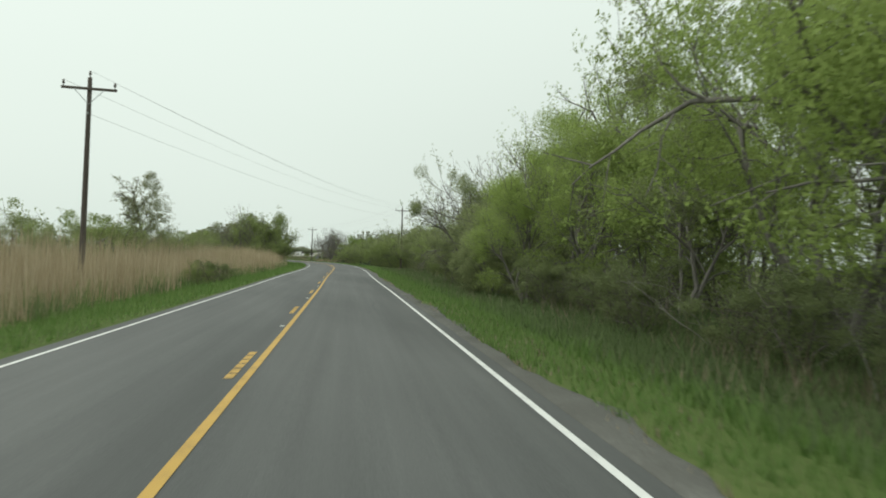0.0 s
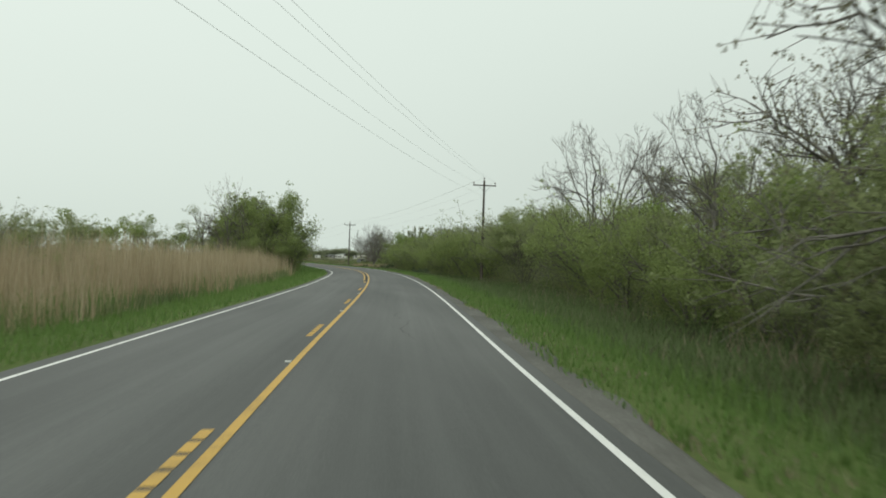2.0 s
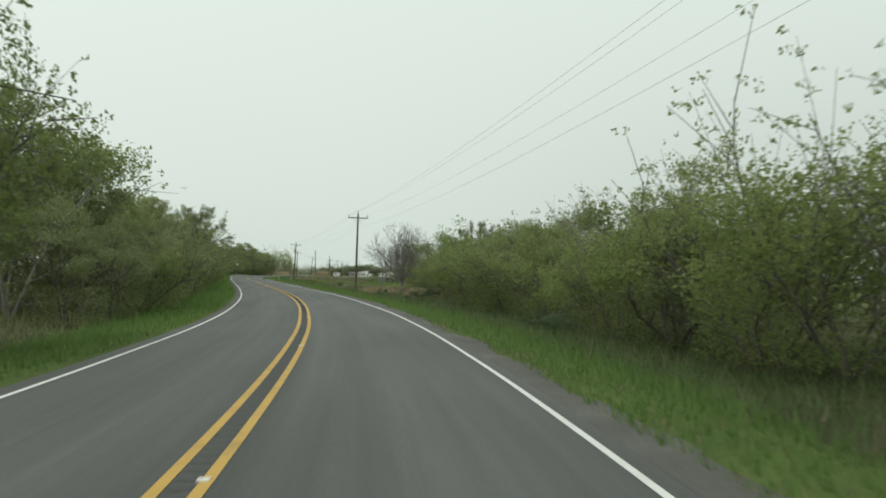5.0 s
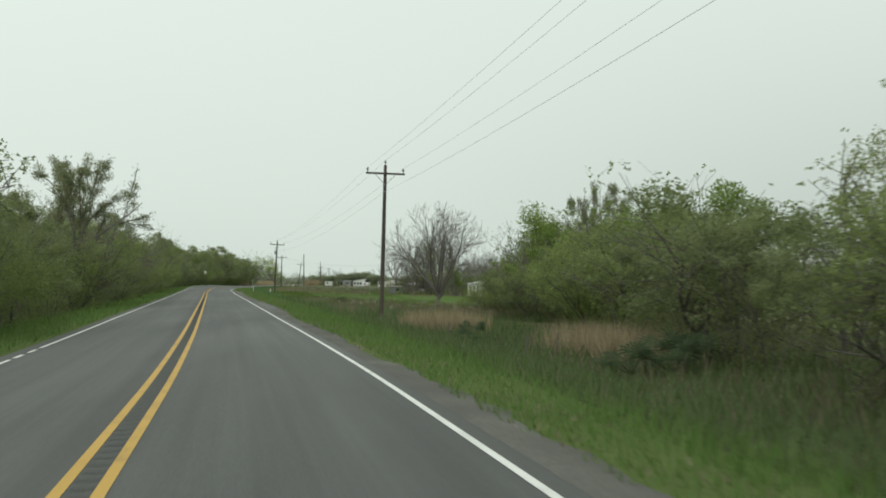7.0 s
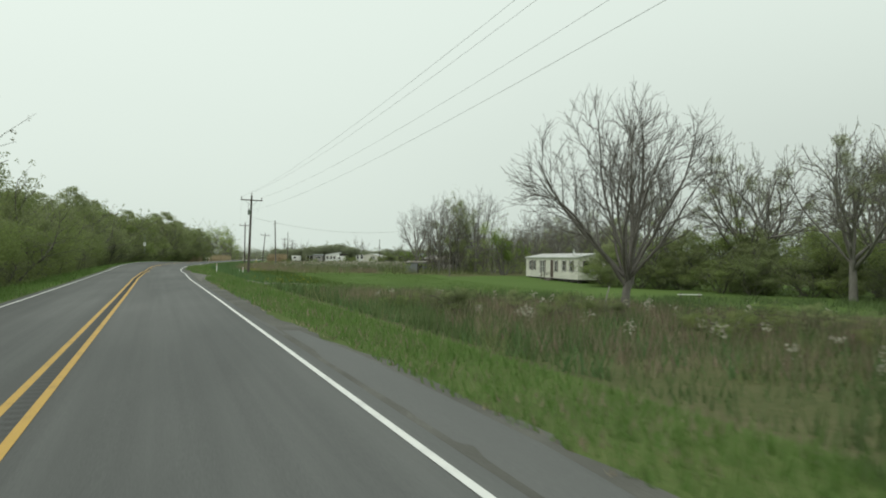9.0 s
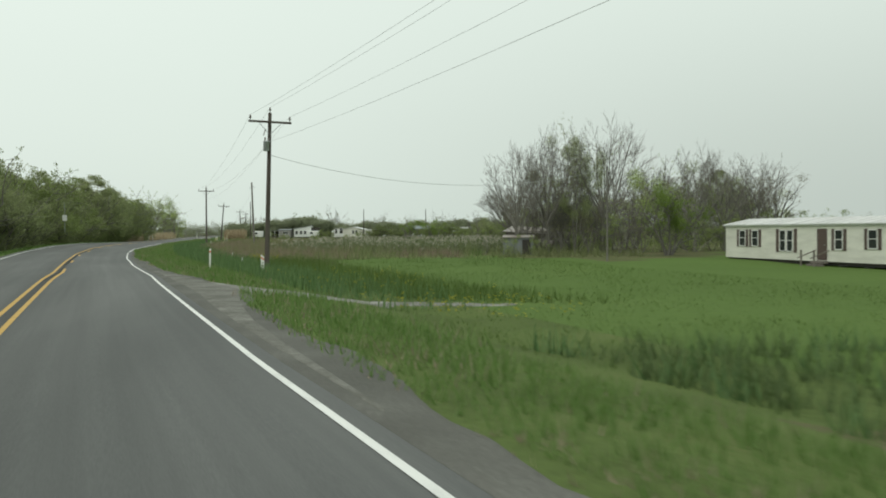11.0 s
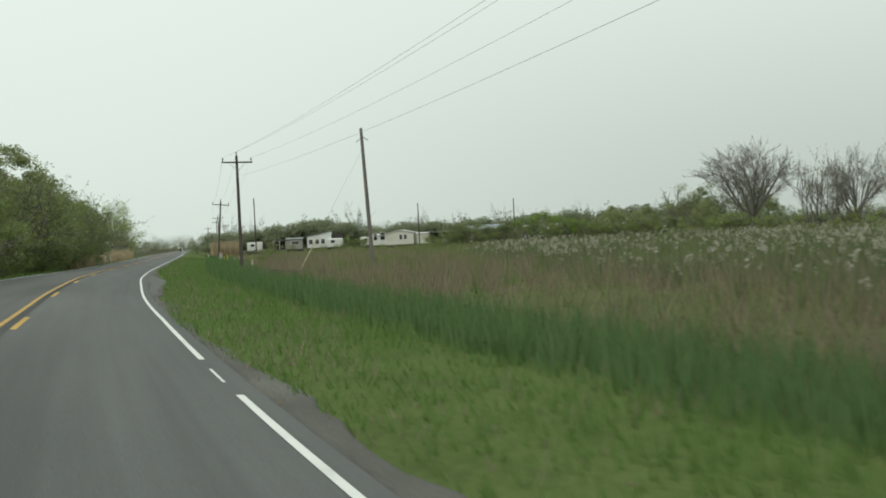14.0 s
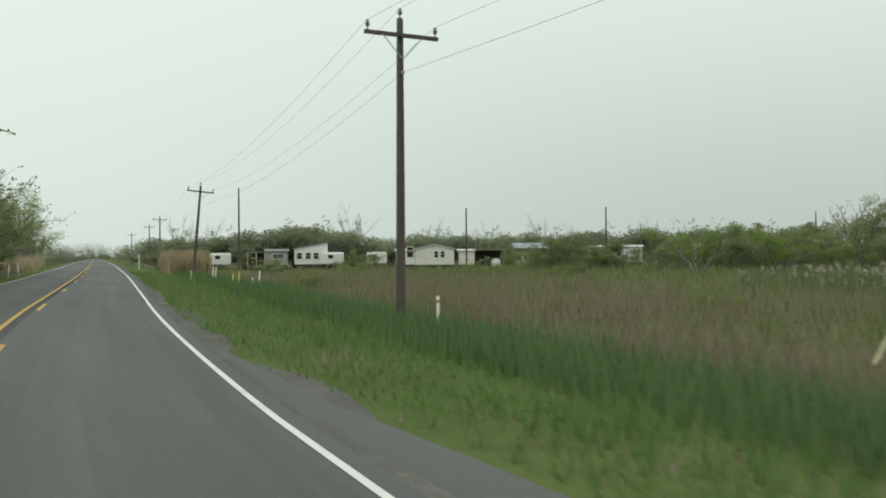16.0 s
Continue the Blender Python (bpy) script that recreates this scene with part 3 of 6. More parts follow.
def dome(rng, H, W, fork, limbs, subs, twigs, fine, radius, thin, mid=0.54, gnarl=1.0):
    """A bare tree whose limbs fan out from a low fork and fill a rounded crown."""
    segs = []
    zc = mid * H
    top, low = H - zc, 0.75 * mid * H

    def inside(p):
        v = (p.z - zc) / (top if p.z > zc else low)
        return (p.x * p.x + p.y * p.y) / (W * W) + v * v < 1.0

    def run(p, d, ln, r0, r1, n, limb, up, wob):
        pts = [(p, d, r0)]
        for i in range(n):
            d = (d + Vector(rng.normal(0, wob, 3)) + Vector((0, 0, up))).normalized()
            q = p + d * (ln / n)
            ra, rb = r0 + (r1 - r0) * i / n, r0 + (r1 - r0) * (i + 1) / n
            segs.append((*p, *q, ra, rb, limb, 0, 1.0 if r0 <= 1.6 * thin else 0.0))
            p = q
            pts.append((p, d, rb))
            if not inside(p) and i > 0 and limb:
                break
        return pts

    def shoot(pts, f, angle):
        j = min(len(pts) - 2, int(f * (len(pts) - 1)))
        t = f * (len(pts) - 1) - j
        p, d, r = pts[j][0].lerp(pts[j + 1][0], t), pts[j + 1][1], pts[j + 1][2]
        side = Vector(rng.normal(size=3))
        side = (side - d * side.dot(d)).normalized()
        a = radians(angle) * rng.uniform(0.6, 1.3)
        return p, (d * math.cos(a) + side * math.sin(a)).normalized(), r

    trunk = run(Vector((0, 0, -0.3)), Vector((0.03, 0, 1)), fork + 0.3, radius * 1.25, radius * 0.85, 5, 0, 0.1, 0.03)
    for k in range(limbs):
        a = 2.4 * k + rng.uniform(-0.3, 0.3)
        th = radians(10 + 66 * ((k + 0.5) / limbs) ** 0.75)
        end = Vector((W * math.sin(th) * math.cos(a), W * math.sin(th) * math.sin(a), zc + top * math.cos(th)))
        p = trunk[-1][0].lerp(trunk[2][0], rng.uniform(0, 1) * k / limbs)
        d = (end - p).normalized()
        d = (d + Vector((d.x, d.y, 0)) * 0.12 + Vector((0, 0, -0.05))).normalized()
        ln = (end - p).length * rng.uniform(0.88, 1.05)
        r = radius * rng.uniform(0.36, 0.52)
        limb = run(p, d, ln, r, 0.25 * r, 9, k + 1, 0.025, 0.085 * gnarl)
        for q in range(subs):
            p, d, r1 = shoot(limb, 0.25 + 0.72 * (q + rng.uniform(0, 1)) / subs, 38)
            sub = run(p, d, ln * 0.38 * rng.uniform(0.7, 1.2), r1 * 0.6, thin * 1.3, 4, k + 1, 0.06, 0.1 * gnarl)
            for w in range(twigs):
                p, d, r2 = shoot(sub, 0.2 + 0.78 * (w + rng.uniform(0, 1)) / twigs, 36)
                twig = run(p, d, ln * 0.16 * rng.uniform(0.7, 1.3), min(r2, thin * 1.5), thin, 2, k + 1, 0.08, 0.12)
                for v in range(fine):
                    p, d, r3 = shoot(twig, rng.uniform(0.25, 1), 34)
                    run(p, d, ln * 0.075 * rng.uniform(0.6, 1.3), thin, thin * 0.6, 1, k + 1, 0.1, 0.1)
    return segs, np.array([s[3:6] for s in segs if s[7] <= 1.31 * thin])


PROTO = {}
DOMES = {"vase_tree": (11.2, 5.7, 2.2, 16, 8, 6, 4, 0.26, 0.01), "round_tree": (10.2, 5.6, 2.7, 17, 9, 6, 5, 0.28, 0.011, 0.6), "slender_tree": (10.2, 5.2, 3.0, 11, 7, 6, 4, 0.2, 0.009), "crown_tree": (9.7, 4.4, 3.9, 8, 5, 3, 0, 0.2, 0.022, 0.72), "oak_tree": (9.8, 5.6, 2.6, 10, 7, 5, 2, 0.27, 0.013, 0.62, 1.9), "twisted_tree": (11.5, 3.3, 5.2, 6, 6, 5, 3, 0.17, 0.009, 0.76, 2.4)}
TREES = {
    # stems, length, radius, levels, kids, angle, ratio, up, wob, spread, leaves a tip, scatter, leaf, droop, leaf material, bark, label
    "tall_willow": (3, 6.6, 0.15, 3, (6, 5, 4), 50, 0.55, 0.06, 0.2, 0.35, 72, 0.42, 0.033, 0.5, LEAF_WILLOW, BARK, "tall roadside willow with fresh yellow-green leaves"),
    "tall_willow_b": (4, 6.0, 0.12, 3, (5, 4, 4), 52, 0.55, 0.04, 0.22, 0.5, 72, 0.42, 0.033, 0.5, LEAF_WILLOW, BARK, "leaning willow with thin grey stems and fresh leaves"),
    "shrub": (6, 3.0, 0.05, 2, (6, 5), 45, 0.6, 0.1, 0.2, 0.75, 26, 0.3, 0.036, 0.1, LEAF_SHRUB, BARK_BROWN, "dense green roadside shrub with many thin stems"),
    "shrub_b": (5, 3.4, 0.05, 2, (6, 5), 40, 0.6, 0.12, 0.2, 0.6, 28, 0.3, 0.035, 0.1, LEAF_SOFT, BARK_BROWN, "bushy young willow shrub with light green leaves"),
    "dark_shrub": (6, 2.6, 0.06, 2, (6, 5), 50, 0.6, 0.06, 0.2, 0.9, 24, 0.3, 0.036, 0.1, LEAF_DARK, BARK_BROWN, "low dark green thicket shrub full of grey twigs"),
    "budding_tree": (3, 4.6, 0.09, 3, (6, 6, 5), 42, 0.56, 0.05, 0.24, 0.42, 5, 0.16, 0.026, 0.0, BUDS, BARK, "half-bare grey tree with brownish spring buds"),
    "bright_tree": (4, 3.6, 0.1, 3, (5, 4, 3), 45, 0.55, 0.1, 0.2, 0.5, 11, 0.2, 0.042, 0.1, LEAF_BRIGHT, BARK, "young tree with bright fresh green leaves"),
    "open_tree": (2, 5.6, 0.11, 3, (6, 5, 5), 44, 0.58, 0.06, 0.18, 0.4, 46, 0.3, 0.032, 0.1, LEAF_SOFT, BARK, "tall open-crowned tree with light green leaves"),
    "twisted_tree": (2, 6.4, 0.13, 3, (7, 6, 7), 48, 0.5, 0.05, 0.29, 0.45, 1, 0.1, 0.03, 0.0, BUDS, BARK, "bare grey tree with crooked twisting branches"),
    "oak_tree": (1, 4.2, 0.22, 3, (10, 6, 5), 50, 0.8, 0.1, 0.3, 0.2, 6, 0.25, 0.036, 0.1, LEAF_PALE, BARK, "gnarled oak with dark twisting limbs and pale young leaves"),
    "vase_tree": (9, 6.0, 0.08, 3, (7, 7, 6), 30, 0.5, 0.07, 0.1, 0.7, 0, 0.12, 0.05, 0.0, BUDS, BARK, "bare grey tree with many limbs fanning into a round crown"),
    "round_tree": (7, 4.6, 0.09, 3, (7, 7, 6), 34, 0.52, 0.05, 0.13, 0.7, 0, 0.1, 0.04, 0.0, BUDS, BARK_GREY, "round-crowned bare tree standing in the marsh"),
    "slender_tree": (1, 0, 0, 0, (), 0, 0, 0, 0, 0, 0, 0.1, 0.04, 0.0, BUDS, BARK_GREY, "slender grey tree with bare fine twigs behind the lawn"),
    "crown_tree": (1, 0, 0, 0, (), 0, 0, 0, 0, 0, 120, 0.4, 0.038, 0.1, LEAF_PALE, BARK, "tall tree with an open rounded crown of light green leaf clumps"),
    "cone_tree": (1, 7.4, 0.13, 2, (24, 7), 62, 0.26, 0.05, 0.1, 0.2, 14, 0.26, 0.042, 0.1, LEAF_PALE, BARK, "slender cone-shaped tree with pale sparse leaves"),
    "back_shrub": (4, 3.2, 0.05, 2, (5, 3), 48, 0.6, 0.08, 0.2, 0.75, 16, 0.26, 0.052, 0.1, LEAF_SHRUB, BARK_BROWN, "green shrub in the thicket behind the roadside"),
    "dead_stems": (3, 2.6, 0.022, 2, (4, 3), 38, 0.5, 0.02, 0.25, 0.9, 0, 0.1, 0.05, 0.0, BUDS, BARK_PALE, "tangle of thin pale dead branches at the wood edge"),
    "back_willow": (3, 5.0, 0.09, 2, (6, 4), 42, 0.55, 0.08, 0.2, 0.4, 24, 0.26, 0.04, 0.3, LEAF_WILLOW, BARK, "light green willow in the thicket behind the roadside"),
    "soft_tree": (3, 4.4, 0.1, 2, (6, 5), 40, 0.5, 0.08, 0.16, 0.4, 16, 0.24, 0.046, 0.1, LEAF_SOFT, BARK, "rounded grey-green tree coming into leaf"),
    "full_tree": (4, 4.6, 0.1, 2, (6, 5), 42, 0.5, 0.06, 0.2, 0.5, 26, 0.3, 0.05, 0.1, LEAF_SOFT, BARK, "full rounded green tree leafy down to the ground"),
    "far_tree": (5, 2.4, 0.07, 2, (6, 5), 52, 0.62, 0.05, 0.2, 0.8, 26, 0.4, 0.075, 0.1, FAR_LEAF, BARK, "grey-green tree among the far dwellings, its leaves paled for haze"),
    "thick_tree": (4, 4.0, 0.1, 2, (7, 5), 44, 0.52, 0.06, 0.16, 0.5, 34, 0.4, 0.048, 0.1, LEAF_SHRUB, BARK, "dense rounded green tree by the roadside"),
    "back_bud": (4, 4.8, 0.08, 2, (6, 5), 32, 0.5, 0.12, 0.16, 0.4, 7, 0.36, 0.035, 0.0, BUDS, BARK, "greyish budding tree in the far thicket"),
}


def tree(kind, x, y, z, size=1.0, turn=0.0, wide=1.0, label="", tall=0.0):
    """A tree or shrub by its kind; tall, where given, sets its height in metres."""
    if z is None:
        z = float(height(x - edge(y), y)) - 0.05
    if kind in PROTO:
        size = tall / PROTO[kind]["natural"] if tall else size
    m = pose(x, y, z, 0, 0, turn) @ Matrix.Diagonal((size * wide, size * wide, size, 1))
    if kind not in PROTO:
        st, ln, ra, lv, kids, ang, rat, up, wob, spr, per, scat, leaf, droop, lm, bk, lab = TREES[kind]
        rng = np.random.default_rng(sum(map(ord, kind)))
        segs, tips = dome(rng, *DOMES[kind]) if kind in DOMES else grow(rng, st, ln, ra, lv, kids, ang, rat, up, wob, spr)
        ob = new("shrub" if "shrub" in kind else "tree")
        tagged(ob, label or lab, "shrub" if "shrub" in kind else "tree", group="roadside trees and shrubs")
        s = np.array(segs)
        P, T = foliage(rng, np.array(segs), per * len(tips), scat, leaf, LOBES.get(kind, 0))
        if per > 8 and kind not in DOMES:
            s = s[s[:, 6] > (0.009 if "back" in kind else 0.005)]
            # no bare twig ends stand out of a leafy crown
            Q = P[rng.permutation(len(P))[:2500]]
            gap = np.array([np.min(np.linalg.norm(Q - q, axis=1)) for q in s[:, 3:6]])
            s = s[(gap < 0.4) | (s[:, 10] < 0.99)]
        groups = [("stem" if len(np.unique(s[:, 9])) > 1 else "trunk", s[s[:, 9] == k]) for k in np.unique(s[:, 9])] if per else [("stem" if st > 1 and kind not in DOMES else "trunk", s[(s[:, 8] == 0) & (s[:, 9] == k)]) for k in np.unique(s[:, 9])] + [("limb", s[s[:, 8] == k]) for k in np.unique(s[:, 8]) if k > 0]
        for nm, q in groups:
            thick = q[:, 6] > 0.035
            V, F = tubes(q[thick], 6) if thick.any() else (np.zeros((0, 3)), np.zeros((0, 4), int))
            W, H = tubes(q[~thick], 3) if (~thick).any() else (np.zeros((0, 3)), np.zeros((0, 4), int))
            bulk(nm, np.concatenate([V, W]), np.concatenate([F, H + len(V)]), bk, ob)
        if kind in SHAPES:
            C, D = filled(rng, *SHAPES[kind])
            P, T = np.concatenate([P, C]), np.concatenate([T, D])
        if "shrub" in kind:
            n = len(P) // 5
            a, r = rng.uniform(0, 2 * np.pi, n), 1.35 * np.sqrt(rng.uniform(0, 1, n))
            P = np.concatenate([P, np.stack([r * np.cos(a), r * np.sin(a), rng.uniform(0.1, 1.7, n)], 1)])
            T = np.concatenate([T, P[-n:] * (0.6, 0.6, 1)])
        P[:, 2] = np.maximum(P[:, 2], 0.15)
        if per:
            V, F = leaves(P, leaf, rng, droop, 0.66)
            mid = np.array([P[:, 0].mean(), P[:, 1].mean(), P[:, 2].max() * 0.42])
            V, F, N = soften(V, F, unit(unit(P - mid) + 0.7 * unit(P - T)))
            bulk("crown", V, F, lm, ob, normals=N)
        PROTO[kind] = ob
        ob["natural"] = float(np.percentile(P[:, 2], 97) if per else np.percentile([q[5] for q in segs], 99))
        size = tall / ob["natural"] if tall else size
        ob.matrix_basis = pose(x, y, z, 0, 0, turn) @ Matrix.Diagonal((size * wide, size * wide, size, 1))
        return ob
    ob = copy_thing(PROTO[kind], Matrix())
    ob.matrix_basis = m
    if label:
        ob["label"] = label
    return ob


LOBES = {"tall_willow": 1.1, "tall_willow_b": 1.1, "shrub": 0.55, "shrub_b": 0.55, "dark_shrub": 0.5, "soft_tree": 0.75, "thick_tree": 0.8, "bright_tree": 0.7, "back_shrub": 0.7, "back_willow": 0.8, "far_tree": 1.0, "open_tree": 0.6, "crown_tree": 0.42, "oak_tree": 0.6, "full_tree": 0.7, "back_bud": 0.5}


# clumps, leaves in each, clump radius, height and radius steps of the crown
SHAPES = {"cone_tree": (230, 85, 0.5, (0.9, 2.4, 4.4, 6.4, 8.2), (2.6, 2.8, 2.2, 1.2, 0.2)), "full_tree": (210, 150, 0.5, (0.4, 1.6, 3.4, 5.4, 6.8), (1.9, 2.6, 2.7, 1.8, 0.3))}


def filled(rng, clumps, each, size, zs, rs):
    """Leaf clumps that fill a crown of the given outline, ragged and fuller towards its skin."""
    z = rng.uniform(zs[0], zs[-1], clumps * 2)
    r = np.interp(z, zs, rs)
    k = rng.uniform(0, max(rs), len(z)) < r + 0.25
    z, r = z[k][:clumps], r[k][:clumps]
    a = rng.uniform(0, 2 * np.pi, len(z))
    q = r * rng.uniform(0.15, 1, len(z)) ** 0.5 * (1 + 0.16 * np.sin(3 * a + z) + rng.normal(0, 0.07, len(z)))
    c = np.stack([q * np.cos(a), q * np.sin(a), z], 1)
    j = rng.integers(0, len(c), len(c) * each)
    o = unit(rng.normal(size=(len(j), 3)) + 1e-6) * rng.uniform(0, 1, (len(j), 1)) ** 0.45
    return c[j] + o * size * rng.uniform(0.55, 1.2, len(c))[j][:, None] * (1, 1, 0.85), c[j] * (0.75, 0.75, 1) - (0, 0, 0.3 * size)


def foliage(rng, segs, n, scat, leaf, lobe):
    """Places of leaves: tufts along the twigs and fuller lobes round the branch ends; also the spot from which each leaf faces outwards."""
    q = segs[segs[:, 10] > 0.55]
    ln = np.linalg.norm(q[:, 3:6] - q[:, :3], axis=1) * np.where(q[:, 10] > 0.99, 1.0, 0.45)
    k = 6
    which = rng.choice(len(q), int(n * (0.35 if lobe else 1.0)) // k, p=ln / ln.sum())
    T = q[which, :3] + (q[which, 3:6] - q[which, :3]) * rng.uniform(0, 1.12, (len(which), 1))
    C = T + rng.normal(0, 0.42 * scat, T.shape) * (1, 1, 0.9)
    T, C = np.repeat(T, k, 0), np.repeat(C, k, 0)
    P = C + unit(rng.normal(size=C.shape) + 1e-6) * (2.6 * leaf * rng.uniform(0, 1, (len(C), 1)) ** 0.5)
    if lobe:
        m = max(9, int(n * leaf * leaf * 0.5 / lobe**2))
        c = q[rng.choice(len(q), 2 * m, p=ln / ln.sum()), 3:6]
        # no lobe sits alone on a bare leader
        near = (np.linalg.norm(c[:, None] - q[None, :, 3:6], axis=2) < 1.1 * lobe).sum(1)
        c = c[np.argsort(near)[int(0.8 * m):]]
        c = c[rng.permutation(len(c))[:m]]
        r = lobe * rng.uniform(0.55, 1.15, (m, 1))
        j = rng.choice(m, int(n * 0.65), p=(r**2).ravel() / (r**2).sum())
        o = unit(rng.normal(size=(len(j), 3)) + 1e-6)
        o = o * (1 + 0.22 * np.sin(7 * o[:, :1] + 3 * j[:, None]) * np.sin(6 * o[:, 1:2] + j[:, None])) * rng.uniform(0, 1, (len(j), 1)) ** 0.35
        P = np.concatenate([P, c[j] + o * r[j] * (1, 1, 0.8)])
        T = np.concatenate([T, c[j] - (0, 0, 0.25 * lobe)])
    return P, T


def spread_row(rng, y0, y1, gap, front, kinds, size, depth=2.0, side=1, metres=False):
    """A ragged row of plants along the road at front(y) metres from the line; size is a scale, or a height in metres."""
    y = y0
    while y < y1:
        yy = y + rng.uniform(-0.4, 0.4) * gap
        d = front(yy) + rng.uniform(0, depth) * side
        x, _, z = spot(yy, d)
        k = kinds[int(rng.integers(len(kinds)))]
        h = size(yy) * rng.uniform(0.8, 1.2)
        tree(k, x, yy, z, h, rng.uniform(0, 360), rng.uniform(0.9, 1.25), tall=h if metres else 0.0)
        y += gap * rng.uniform(0.8, 1.25)


def make_woods():
    rng = np.random.default_rng(11)
    R = lambda y: np.interp(y, [-20, 60, 100, 150, 180, 215, 240, 258], [6.0, 6.5, 9.5, 9.5, 7.5, 9.0, 14.0, 19.0])
    near, back = ["shrub", "shrub_b", "shrub", "dark_shrub"], ["back_shrub", "back_willow", "back_bud"]
    # right: tall willows first, then lower scrub
    for x, y, k, h, t, w in ((14.4, 14.0, "tall_willow_b", 11.0, 40, 0.9), (15.2, 21.5, "tall_willow_b", 10.4, 160, 0.9), (19.5, 27.0, "open_tree", 11.5, 200, 0.95), (21.0, 20.0, "open_tree", 12.0, 20, 1.0), (16.0, 32.5, "tall_willow", 9.2, 100, 0.85), (18.4, 37.5, "tall_willow_b", 10.0, 250, 0.9), (21.5, 41.0, "tall_willow", 9.6, 220, 0.9), (13.6, 45.0, "tall_willow", 7.8, 290, 0.9), (17.4, 49.5, "tall_willow", 10.8, 70, 1.0), (16.4, 42.0, "tall_willow", 10.6, 330, 0.95), (19.0, 56.0, "tall_willow", 9.6, 120, 1.0),):
        tree(k, x, y, None, 1.0, t, w, tall=h)
    for x, y, k, h, t, w in ((22.5, 52.0, "budding_tree", 11.0, 220, 1.0), (16.8, 60.5, "full_tree", 6.8, 20, 1.1), (14.6, 55.5, "full_tree", 4.4, 70, 1.2), (13.2, 50.5, "full_tree", 3.8, 120, 1.2), (18.6, 66.5, "full_tree", 7.2, 160, 1.1), (18.2, 63.5, "open_tree", 10.4, 40, 0.9), (16.2, 64.5, "open_tree", 8.6, 190, 0.8), (17.0, 69.5, "budding_tree", 9.2, 90, 0.8), (17.2, 73.0, "full_tree", 5.6, 200, 1.2), (20.5, 64.0, "back_willow", 8.6, 140, 1.1), (19.5, 71.0, "soft_tree", 7.0, 60, 1.1),):
        tree(k, x, y, None, 1.0, t, w, tall=h)
    spread_row(rng, 14, 70, 6.5, lambda y: R(y) + 8.0, ["back_willow", "back_bud", "back_willow"], lambda y: np.interp(y, [0, 30, 70], [9.0, 9.0, 7.5]), 4, metres=True)
    spread_row(rng, 0, 100, 3.4, lambda y: R(y) + 0.6, ["dark_shrub", "dark_shrub", "shrub"], lambda y: 2.0, 1.5, metres=True)
    spread_row(rng, 0, 84, 4.2, lambda y: R(y) + 4.6, ["back_shrub", "back_willow"], lambda y: 5.0, 2.5, metres=True)
    spread_row(rng, 4, 110, 7.5, lambda y: R(y) + 10.0, ["back_shrub"], lambda y: 5.2, 5, metres=True)
    spread_row(rng, 84, 258, 3.8, R, near, lambda y: np.interp(y, [84, 105, 130, 165, 180, 192, 220, 258], [3.2, 4.5, 6.0, 5.4, 4.3, 4.0, 4.0, 3.4]), 2.0, metres=True)
    spread_row(rng, 84, 262, 4.6, lambda y: R(y) + 4.0, back, lambda y: np.interp(y, [84, 105, 130, 165, 180, 192, 220, 262], [4.2, 5.2, 6.8, 6.0, 4.8, 4.5, 4.8, 5.2]), 4, metres=True)
    spread_row(rng, 90, 272, 10.0, lambda y: R(y) + 10, back, lambda y: np.interp(y, [90, 108, 130, 165, 180, 192, 220, 285], [4.5, 5.0, 6.0, 6.0, 5.6, 5.4, 5.4, 6.0]), 8, metres=True)
    for x, y, k, h, t in ((26.2, 85.5, "budding_tree", 11.0, 100), (22.8, 78.0, "budding_tree", 10.5, 10), (27.6, 80.5, "budding_tree", 10.6, 200), (24.1, 99.2, "twisted_tree", 9.6, 10), (30.0, 101.5, "budding_tree", 9.8, 60), (31.0, 106.0, "budding_tree", 10.0, 160), (26.3, 124.5, "twisted_tree", 11.8, 30), (28.8, 124.0, "twisted_tree", 11.6, 150), (31.6, 124.6, "twisted_tree", 11.6, 250), (28.2, 112.0, "open_tree", 8.2, 60), (33.0, 118.0, "open_tree", 8.8, 130), (25.0, 113.5, "bright_tree", 5.6, 60), (23.0, 88.0, "bright_tree", 6.6, 60), (24.6, 93.5, "soft_tree", 6.8, 30),):
        tree(k, x, y, None, 1.0, t, tall=h)
    for x, y, k, h, t in ((22.0, 97.5, "shrub", 4.0, 0), (22.6, 105.5, "soft_tree", 5.2, 200), (24.0, 120.0, "soft_tree", 5.6, 20), (26.5, 131.0, "soft_tree", 6.2, 90), (24.6, 139.0, "thick_tree", 5.4, 130), (25.4, 147.0, "soft_tree", 5.4, 60), (24.8, 190.0, "budding_tree", 5.8, 20), (29.0, 196.5, "open_tree", 6.4, 50), (26.6, 207.5, "thick_tree", 5.6, 0), (27.2, 213.5, "thick_tree", 6.0, 80), (25.4, 199.5, "thick_tree", 5.2, 160), (29.5, 218.0, "open_tree", 7.6, 70), (26.0, 221.5, "soft_tree", 5.4, 130), (28.4, 228.5, "soft_tree", 7.2, 0),):
        tree(k, x, y, None, 1.0, t, tall=h)
